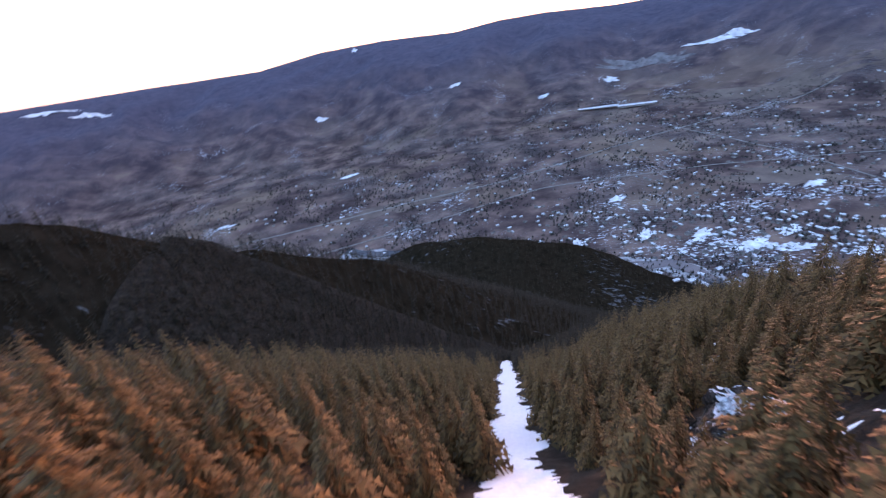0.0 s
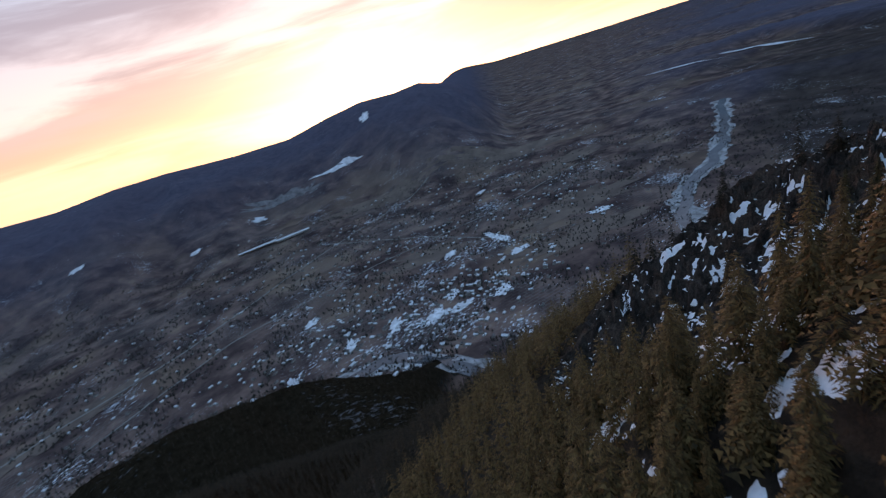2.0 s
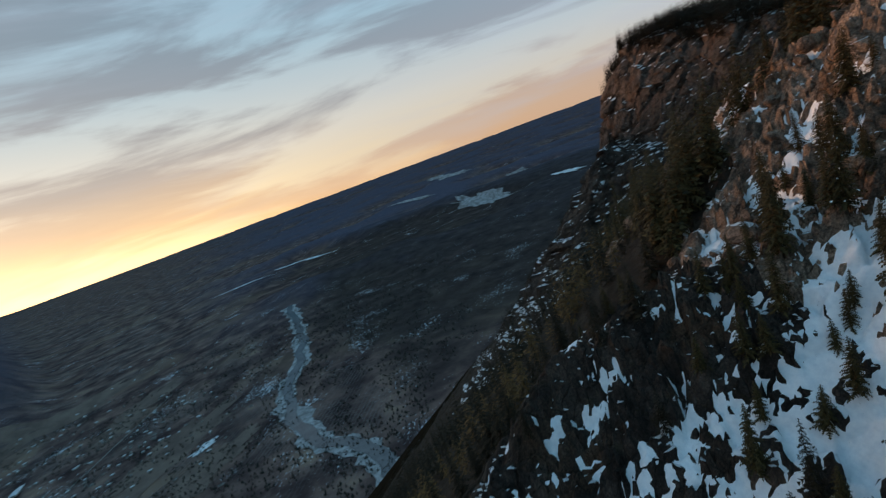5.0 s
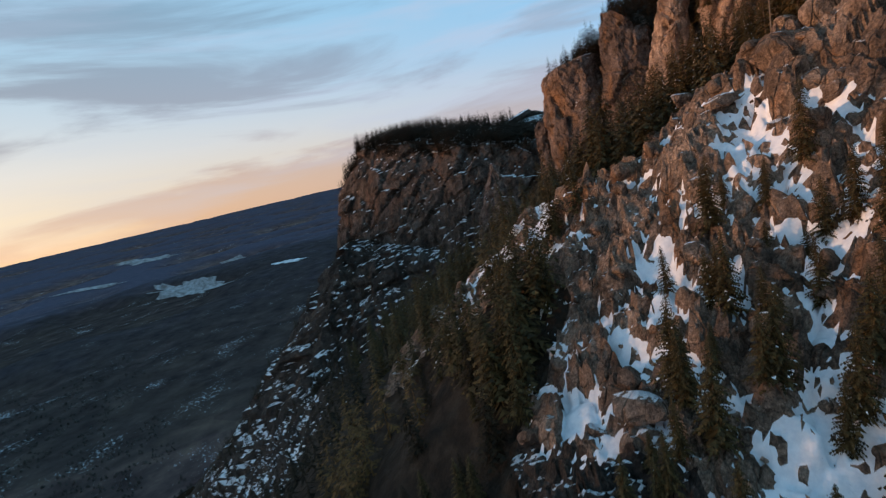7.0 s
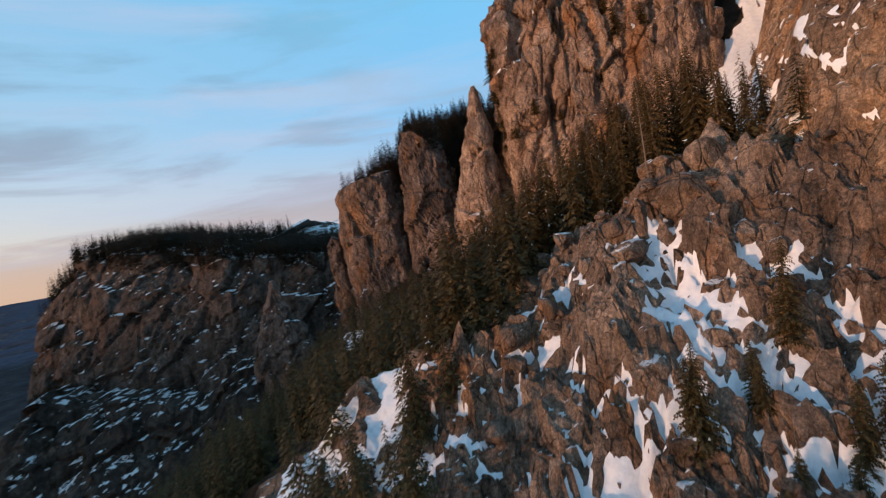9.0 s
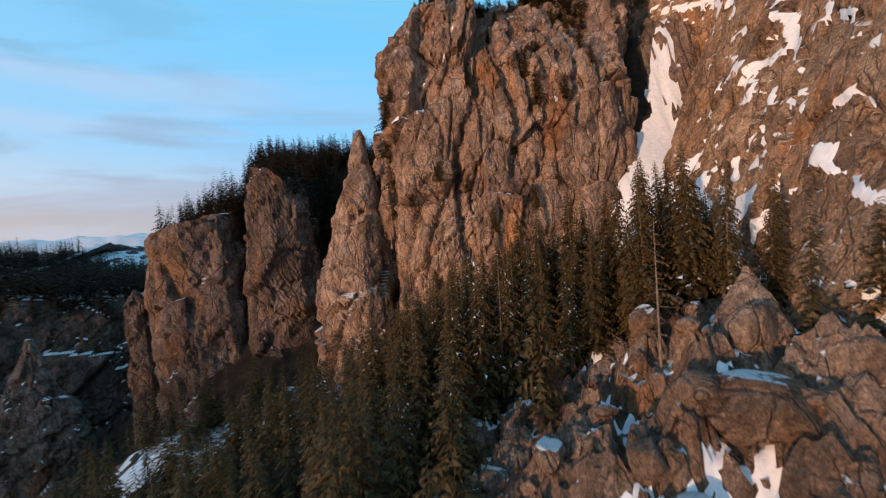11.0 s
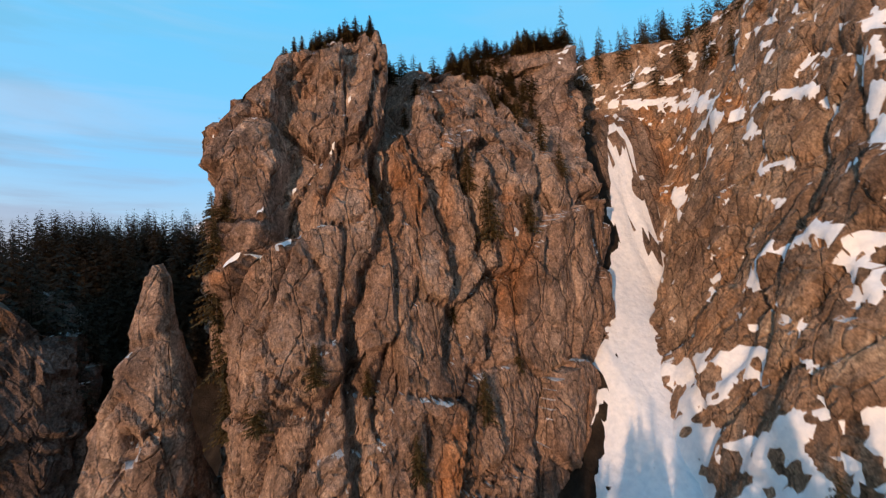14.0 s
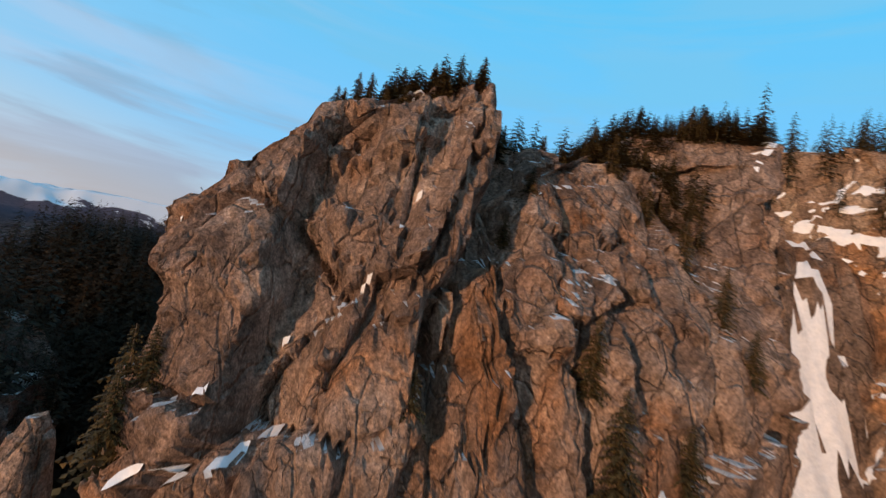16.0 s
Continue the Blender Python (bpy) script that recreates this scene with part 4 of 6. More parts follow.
FACE_SNOW = [([(133.9, 24.0), (132.6, 25.0), (131.6, 24.5), (130.9, 24.9)], 0.62), ([(129.0, 25.6), (127.6, 26.4), (126.4, 27.4)], 0.5), ([(127.4, 31.8), (126.0, 32.8)], 0.55), ([(125.2, 34.0), (124.3, 35.0)], 0.4), ([(123.8, 35.6), (123.1, 37.2)], 0.28),
             ([(131.2, 29.0), (130.0, 29.9)], 0.3), ([(122.2, 39.4), (121.8, 40.5)], 0.28), ([(121.0, 42.2), (120.2, 43.4)], 0.25), ([(124.5, 50.3), (122, 51.2)], 0.35), ([(120.5, 51.8), (117.5, 52.8)], 0.3), ([(113.5, 49.0), (111, 49.9), (109.6, 49.6)], 0.45), ([(111.5, 45.8), (110, 44.8)], 0.5), ([(110.6, 41.6), (109.5, 40.8)], 0.35),
             ([(104, 51.0), (101.5, 51.8), (98, 52.3)], 0.35), ([(86.4, 55.2), (84.2, 58.0), (81.5, 60.5), (78, 61.6)], 0.75), ([(103.5, 27.5), (102.8, 26.2)], 0.5), ([(97.2, 29.5), (96.6, 28.8)], 0.3), ([(134.5, 41.0), (135.4, 37.8)], 0.4), ([(93, 36), (92.2, 35)], 0.3),
             ([(121.8, -2), (119.5, -5.6)], 0.4), ([(134, 6), (133, 4)], 0.5), ([(111.5, -9), (108, -11)], 0.5), ([(89, 28), (87.6, 22)], 0.35), ([(87, 15), (86.4, 9)], 0.4)]
FACES = {}
FACES["main"] = crag("cliff", [(72, -92, .8), (79, -73, .6), (87, -57, .5), (99, -49.5, .5), (112, -46.8, .5), (124, -45.8, .5), (130, -46.4, .5), (134.6, -49.5, .5),
                   (136, -58, .7), (137, -75, 2), (145, -105, 4), (120, -118, 4), (80, -115, 3)],
     -30, main_top, FACE, "sunlit brown cliff face with cracks and a snowy ledge", spacing=0.56, lean=0.085, carve=main_carve, extra_lean=main_lean, cap_in=14, cap_rows=12, lean_way=(0.0, -1.0), snow_lines=FACE_SNOW)
def wall_top(y):
    return np.interp(y, [-118, -90, -75, -60, -40, -20, 0, 10, 20, 30], [63, 65, 66, 68, 70, 64, 46, 30, 8, -22])


WALL_SNOW = [([(-44, 20), (-42, 23), (-35.7, 24.4), (-32.3, 19.7)], 1.3), ([(-35.2, 24.3), (-29.6, 23.5), (-27.4, 25.6), (-29.1, 28.3), (-34.1, 32.8), (-36, 38)], 1.1),
             ([(-29.2, 8.3), (-27.4, 11.8), (-25.9, 15.7), (-25.7, 20.8), (-26.3, 24.4)], 1.5), ([(-26.5, 15.2), (-24.2, 16.6), (-20, 15.1), (-15, 15)], 0.9),
             ([(-84, 54), (-69, 49), (-56, 41.5), (-50, 42), (-43, 41)], 1.2), ([(-62, 43.5), (-67, 41)], 1.2), ([(-33, 33), (-30.6, 34.6), (-32.5, 38), (-38, 46)], 1.2),
             ([(-53.5, 8.2), (-46.6, 10.8), (-41, 13)], 1.6), ([(-67, 33), (-61, 25)], 1.0), ([(-21, 24), (-19, 25), (-12, 22)], 0.8), ([(-10, 8), (-4, 5), (4, 2)], 0.8), ([(-18, 34), (-8, 28), (2, 20)], 0.8)]


def rock_wall():
    """The leaning rock wall across the couloir: a displaced sheet with a top that runs back, and its snow."""
    ys = np.concatenate([np.arange(-118, -90, 1.2), np.arange(-90, 14, 0.42), np.arange(14, 30.5, 0.8)])
    rows, cap = 130, 10
    V = []
    tops = wall_top(ys) + 2.0 * fbm(ys / 9, 0 * ys, octaves=3, seed=81)
    foot = np.interp(ys, [-118, -10, 10, 48], [-18, -18, -34, -62])
    shift = -3.5 * step(-56 - ys, 0, 10) + 22 * step(-74 - ys, 0, 24) - 0.55 * np.maximum(ys - 2, 0)
    for r in range(rows + 1):
        z = foot + (tops - foot) * r / rows
        V.append(np.stack([93.46 + 0.118 * ys + shift - 0.43 * z, ys, z], -1))
    for r in range(1, cap + 1):
        p = V[rows].copy()
        p[:, 0] -= (2 + 32 * (1 - step(ys, -12, 22))) * (r / cap) ** 1.5
        p[:, 2] += 2.5 * (r / cap) - 40 * max(0, r - cap + 1)
        V.append(p)
    V = np.array(V)
    flat = V.reshape(-1, 3)
    amount = crag_displacement(flat[:, 0], flat[:, 1], flat[:, 2] * 0.8, 0.85).reshape(V.shape[:2])
    yy, zz = V[:, :, 1], V[:, :, 2]
    wob_y, wob_z = yy + 0.9 * bumps(yy / 3, zz / 3, 0 * yy, 82), zz + 0.9 * bumps(yy / 3, zz / 3, 0 * yy, 84)
    amount = amount + along(wob_y, wob_z, [(-34, 46), (-28, 30), (-26, 20), (-28, 10), (-30, 0)], 1.8, 1.8)
    amount = amount + along(wob_y, wob_z, [(-42, 40), (-40, 30), (-41, 20), (-44, 10)], 0.8, 1.3)
    out = np.array([0.915, -0.11, 0.39])
    cover = np.full(yy.shape, -9.0)
    for line, width in WALL_SNOW:
        d = -along(wob_y, wob_z, line, width, 1.0)
        cover = np.maximum(cover, d)
    cover = cover - 0.6 + 0.5 * fbm(yy / 1.9, zz / 1.9, 0 * yy, 4, 86)
    scatter_snow = 0.5 * fbm(yy / 3.5, zz / 2.0, 0 * yy, 4, 87) - 0.27 + 0.1 * step(zz, 30, 55)
    low = 0.62 * fbm(yy / 3.2, zz / 3.0, 0 * yy, 4, 88) + 0.75 * step(16 - zz, 0, 16) * step(-12 - yy, 0, 8) - 0.5
    cover = np.maximum(np.maximum(cover, scatter_snow), low)
    smooth = amount.copy()
    for _ in range(4):
        smooth[1:-1, 1:-1] = (smooth[1:-1, 1:-1] * 2 + smooth[2:, 1:-1] + smooth[:-2, 1:-1] + smooth[1:-1, 2:] + smooth[1:-1, :-2]) / 6
    faces = grid_faces(len(ys), len(V))
    body = V + amount[:, :, None] * out
    ob = mesh_object("rock_wall", body.reshape(-1, 3), faces, WALL)
    tagged(ob, "steep orange-brown rock wall streaked with snow", "cliff")
    depth = np.clip(cover * 1.6, -0.9, 0.28)
    sheet = (V + (np.maximum(smooth, amount - 0.5) + depth)[:, :, None] * out).reshape(-1, 3)
    depth[rows:] = -2
    live = (depth.ravel() > -0.35)[faces].all(1)
    used = faces[live]
    keep, back = np.unique(used, return_inverse=True)
    snow = mesh_object("wall_snow", sheet[keep], back.reshape(used.shape), SNOW, smooth=True)
    tagged(snow, "ragged snow lying on the ledges of the rock wall", "snow", kind="stuff")
    return ob


FACES["west"] = rock_wall()
FACES["rock_spire"] = crag("rock_spire", [(136.2, -62), (137.2, -55), (141, -51), (147, -50.5), (152, -54), (153, -62), (149, -69), (141, -70)], -45, lambda x, y: 23.6,
     FACE, "pointed brown rock spire leaning beside the cliff", spacing=0.55, lean=0.03, size=1.15, cap_rows=4, cap_rise=1.2, cap_in=0.3, apex=(140.8, -57.0))
FACES["rock_tower"] = crag("rock_tower", [(157, -86), (160, -78), (167, -74), (175, -74.5), (179, -82), (180, -100, 3), (160, -100, 3)], -50,
     lambda x, y: float(np.interp(x, [155, 161, 166, 173, 177, 182], [14, 18, 22, 23.5, 22, 14])), TOWER, "tall brown rock tower among dark firs", spacing=0.8, lean=0.06, size=0.9)
FACES["rock_buttress"] = crag("rock_buttress", [(176, -86), (178, -75), (187, -70), (197, -71), (203, -82), (204, -105, 3), (180, -105, 3)], -80,
     lambda x, y: float(np.interp(x, [174, 180, 190, 196, 204], [13, 11.5, 10, 9, 6])), TOWER, "sheer brown rock buttress with firs on its top", spacing=0.85, lean=0.03, size=0.8)
FACES["rock_pillar"] = crag("rock_pillar", [(201, -88), (203, -81), (208, -79), (212, -84), (210, -92), (203, -95)], -80, lambda x, y: -6.0 - 0.6 * abs(x - 205),
     TOWER, "slim rock pillar against a taller buttress", spacing=0.8, lean=0.02, size=0.6, cap_rows=5, cap_rise=2)
def mesa_top(x, y):
    return float(np.interp(x, [230, 262, 290, 316, 340, 354, 362, 370, 385, 420], [-14, -11, -4, 3, 7, 7, 0, -10, -20, -34]))


def mesa_lean(x, z, tops):
    return 0.27 * (z - tops) + 0.008 * np.maximum(z - tops + 22, 0) ** 2


FACES["mesa_cliff"] = crag("mesa_cliff", [(392, -104), (374, -84), (350, -92), (330, -98), (305, -108), (284, -112), (262, -132), (240, -160, 2), (235, -260, 4), (330, -300, 5), (430, -240, 4), (405, -140, 2)],
     -95, mesa_top, DARK, "massive dark cliff with snow-dusted ledges and a wooded top", spacing=1.2, lean=0.0, size=2.0, coarse=2.0, cap_rows=14, cap_in=60, cap_rise=6, extra_lean=mesa_lean)
FACES["mesa_shelf"] = crag("mesa_shelf", [(402, -104), (380, -66), (354, -58), (332, -66), (312, -72), (290, -84), (266, -98), (246, -128), (240, -170, 3), (330, -190, 4), (410, -160, 3)],
     -215, lambda x, y: float(np.interp(x, [240, 262, 290, 320, 345, 366, 385, 404], [-66, -58, -60, -54, -49, -58, -76, -100])) + 7 * float(bumps(np.array([x / 17]), np.array([y / 17]), np.array([0.0]), 95)[0]), SHADE_TONED, "dark broken rock shelf dusted with snow under the cliff",
     spacing=1.5, lean=0.0, size=2.6, coarse=2.2, cap_rows=12, cap_in=44, cap_rise=4, extra_lean=lambda x, z, tops: 1.0 * (z - tops))
FACES["rock_pinnacle"] = crag("rock_pinnacle", [(238, -106), (243, -94), (253, -89), (264, -92), (269, -104), (262, -116), (246, -116)], -100, lambda x, y: -20.0,
     TOWER, "pointed reddish rock pinnacle standing before the dark cliff", spacing=0.9, lean=0.04, size=1.5, cap_rows=5, cap_rise=1.5, cap_in=0.5, apex=(253.5, -103.0))
FACES["rock_block"] = crag("rock_block", [(165.5, 16), (167.0, 22.5), (171.5, 25), (177, 22.5), (178, 16.5), (173, 13)], -76, lambda x, y: -44.0 - 0.25 * abs(x - 170),
     TOWER, "upright brown rock block capped with snow on the crest", spacing=0.6, lean=0.05, size=0.7, cap_rows=6, cap_in=4, cap_rise=1.0)
FACES["rock_tooth"] = crag("rock_tooth", [(98.6, -1.5), (99.6, 1.2), (102.2, 2.2), (105.0, 0.8), (105.4, -2.4), (102.5, -4.4), (99.6, -3.8)], -13, lambda x, y: -1.5,
     SCREE, "pointed triangular brown rock on the crest of the scree", spacing=0.4, lean=0.03, size=0.35, cap_rows=3, cap_rise=0.3, cap_in=0.2, apex=(101.6, -1.8))
FACES["outcrop"] = crag("rock_outcrop", [(19, 32), (20.5, 26), (25, 24.5), (31, 27), (33, 33), (30, 38.5), (23, 38.5)], -54, lambda x, y: -36.0 - 0.35 * abs(x - 26) - 0.3 * abs(y - 33),
     SNOWY, "snow-patched dark rock outcrop among firs", spacing=0.6, lean=0.22, size=0.9, cap_rows=9, cap_in=6, cap_rise=1.5)


# ---------------------------------------------------------------- conifers
def conifer_meshes(height, seed, branches=95, droop=0.35, bushy=1.0, bare=0.08, laden=0.0):
    """Trunk and crown of a fir: whorls of drooping boughs fringed with needle sprays."""
    rnd = random.Random(seed)
    bm = bmesh.new()
    sides, rings = 6, 6
    loops = []
    bend = (rnd.uniform(-.03, .03) * height, rnd.uniform(-.03, .03) * height)
    for r in range(rings + 1):
        k = r / rings
        rad = 0.018 * height * (1 - k) ** 0.9 + 0.012
        loops.append([bm.verts.new((math.cos(a) * rad + bend[0] * k * k, math.sin(a) * rad + bend[1] * k * k, height * k - 0.6 * (1 - k)))
                      for a in (2 * math.pi * i / sides for i in range(sides))])
    for lo, hi in zip(loops, loops[1:]):
        for i in range(sides):
            bm.faces.new((lo[i], lo[(i + 1) % sides], hi[(i + 1) % sides], hi[i]))
    trunk = bpy.data.meshes.new("trunk")
    bm.to_mesh(trunk)
    bm.free()
    trunk.materials.append(BARK)
    verts, faces = [], []
    for b in range(branches):
        k = bare + (1 - bare) * ((b + rnd.random()) / branches) ** 0.92
        z = height * k
        reach = height * 0.20 * bushy * (1 - k) ** 0.75 * rnd.uniform(0.6, 1.12) + 0.10
        a = b * 2.399 + rnd.uniform(-.5, .5)
        ox, oy = bend[0] * k * k, bend[1] * k * k
        lift = rnd.uniform(0.05, 0.35) * (0.4 + k)
        ca, sa = math.cos(a), math.sin(a)
        n = 6 if reach > 1.0 else 4 if reach > 0.5 else 3
        spine = []
        for i in range(n + 1):
            s = i / n
            d = reach * s
            spine.append((ox + ca * d, oy + sa * d, z + reach * (lift * s - (droop + lift) * s * s)))
        # each bough: toothed fringe on both sides and hanging sprays
        for i in range(n):
            p, q = spine[i], spine[i + 1]
            s = (i + 0.5) / n
            w = reach * 0.30 * (1.1 - s) * rnd.uniform(0.7, 1.3) + 0.05
            for sg in (-1, 1):
                t1 = (p[0] - sa * sg * w + ca * w * 0.9, p[1] + ca * sg * w + sa * w * 0.9, p[2] - w * rnd.uniform(0.15, 0.7))
                v = len(verts)
                verts += [p, q, t1]
                faces.append((v, v + 1, v + 2) if sg > 0 else (v, v + 2, v + 1))
            h = w * rnd.uniform(0.5, 1.0)
            v = len(verts)
            verts += [p, q, ((p[0] + q[0]) / 2 + rnd.uniform(-.1, .1) * w, (p[1] + q[1]) / 2 + rnd.uniform(-.1, .1) * w, min(p[2], q[2]) - h)]
            faces.append((v, v + 1, v + 2))
    crown = bpy.data.meshes.new("crown")
    crown.from_pydata(verts, [], faces)
    crown.materials.append(FIR)
    crown.materials.append(SNOW)
    white = [1 if rnd.random() < laden and i % 3 != 2 else 0 for i in range(len(faces))]
    crown.polygons.foreach_set("material_index", white)
    return trunk, crown


KINDS = [conifer_meshes(14, 1, 170), conifer_meshes(17, 2, 190, 0.4, laden=0.03), conifer_meshes(12, 3, 160, 0.3, 1.2, laden=0.02), conifer_meshes(19, 4, 200, 0.45, 0.95),
         conifer_meshes(10, 5, 140, 0.3, 1.2), conifer_meshes(6, 6, 110, 0.25, 1.5, 0.03), conifer_meshes(4.5, 7, 95, 0.2, 1.8, 0.02), conifer_meshes(16, 8, 120, 0.5, 0.8, 0.15, laden=0.04)]
HEIGHTS = [14, 17, 12, 19, 10, 6, 4.5, 16]


def near_tree(kind, x, y, z, scale, turn, name="fir_tree", label="", group="firs on the slope", lean=(0, 0)):
    root = new(name)
    root.empty_display_size = 0.5
    root.matrix_world = pose(x, y, z, lean[0], lean[1], turn) @ Matrix.Scale(scale, 4)
    for piece, me in zip(("trunk", "crown"), KINDS[kind]):
        ob = new(piece, me)
        ob.parent = root
    return tagged(root, label or "brown-green fir tree on the snowy rock slope", "tree", group)


def tree_shape(boughs, segments, rnd):
    """A fir for the middle distance, height 1: boughs with toothed fringes and a thin stem."""
    verts, faces = [(0.008, 0, 0), (-0.006, 0.008, 0), (-0.004, -0.008, 0), (0, 0, 0.97)], [(0, 1, 3), (1, 2, 3), (2, 0, 3)]
    droop, width = rnd.uniform(0.3, 0.6), rnd.uniform(0.19, 0.26)
    for b in range(boughs):
        k = 0.07 + 0.92 * ((b + rnd.random()) / boughs) ** 0.9
        reach = width * (1 - k) ** 0.75 * rnd.uniform(0.6, 1.15) + 0.012
        a = b * 2.399 + rnd.uniform(-.5, .5)
        ca, sa = math.cos(a), math.sin(a)
        p = (0.0, 0.0, k)
        if segments > 1:
            # narrow sprays set along the bough on both sides, and the bough itself
            tip = (ca * reach, sa * reach, k - reach * droop)
            v = len(verts)
            verts += [(-sa * 0.005, ca * 0.005, k), (sa * 0.005, -ca * 0.005, k), tip]
            faces.append((v, v + 1, v + 2))
            for i in range(4):
                s, e = 0.10 + 0.22 * i + rnd.uniform(-.03, .03), 0.17
                z0, z1 = (k + reach * (0.25 * u - (droop + 0.25) * u * u) for u in (s, s + e))
                w = reach * 0.46 * (1.12 - 0.75 * s) * rnd.uniform(0.7, 1.25)
                for sg in (-1, 1):
                    v = len(verts)
                    verts += [(ca * reach * s, sa * reach * s, z0), (ca * reach * (s + e), sa * reach * (s + e), z1),
                              (ca * (reach * s + w * 0.75) - sa * sg * w * 0.8, sa * (reach * s + w * 0.75) + ca * sg * w * 0.8, z0 - w * rnd.uniform(0.3, 0.8))]
                    faces.append((v, v + 1, v + 2))
            continue
        for i in range(segments):
            s = (i + 1) / segments
            q = (ca * reach * s, sa * reach * s, k + reach * (0.25 * s - (droop + 0.25) * s * s))
            w = reach * 0.6 * (1.15 - s * 0.8) * rnd.uniform(0.7, 1.3)
            for sg in (-1, 1):
                v = len(verts)
                verts += [p, q, (p[0] - sa * sg * w + ca * w * 0.7, p[1] + ca * sg * w + sa * w * 0.7, p[2] - w * rnd.uniform(0.35, 0.95))]
                faces.append((v, v + 1, v + 2))
            p = q
    return np.array(verts), np.array(faces)


def forest(name, spots, sides, tiers, mat, label, seed, wide=1.0):
    """Many firs in one mesh: spots are rows of x, y, z, height."""
    rnd = random.Random(seed)
    shapes = [tree_shape(sides, tiers, rnd) for _ in range(9)]
    V, Fc, base = [], [], 0
    for x, y, z, h in spots:
        v, f = rnd.choice(shapes)
        a, w = rnd.uniform(0, 6.28), rnd.uniform(0.8, 1.35) * wide
        c, s = math.cos(a), math.sin(a)
        lx, ly = rnd.uniform(-.04, .04), rnd.uniform(-.04, .04)
        vx = (v[:, 0] * c - v[:, 1] * s) * h * w + x + lx * v[:, 2] * h
        vy = (v[:, 0] * s + v[:, 1] * c) * h * w + y + ly * v[:, 2] * h
        V.append(np.stack([vx, vy, v[:, 2] * h + z - 0.04 * h], -1))
        Fc.append(f + base)
        base += len(v)
    if not V:
        return
    ob = mesh_object(name, np.concatenate(V), np.concatenate(Fc), mat)
    return tagged(ob, label, "forest", kind="stuff")


def scatter(x0, x1, y0, y1, gap, seed):
    """Jittered places over a rectangle."""
    rs = np.random.RandomState(seed)
    gx, gy = np.meshgrid(np.arange(x0, x1, gap), np.arange(y0, y1, gap))
    return gx.ravel() + rs.uniform(-.48, .48, gx.size) * gap, gy.ravel() + rs.uniform(-.48, .48, gx.size) * gap, rs


def near_route(x, y, margin):
    """True where a place lies under the flight line, which keeps clear of tall trees."""
    route = np.array([(0, -5), (0, 14), (3, 39), (14, 60), (29, 76), (48, 85), (61, 88), (80, 87), (96, 80), (110, 68), (121, 50), (127, 30), (128, 16), (126, 0), (123, -26)], float)
    best = np.full(np.shape(x), 1e9)
    for a, b in zip(route, route[1:]):
        k = np.clip(((x - a[0]) * (b[0] - a[0]) + (y - a[1]) * (b[1] - a[1])) / ((b - a) ** 2).sum(), 0, 1)
        best = np.minimum(best, np.hypot(x - a[0] - k * (b[0] - a[0]), y - a[1] - k * (b[1] - a[1])))
    return best < margin


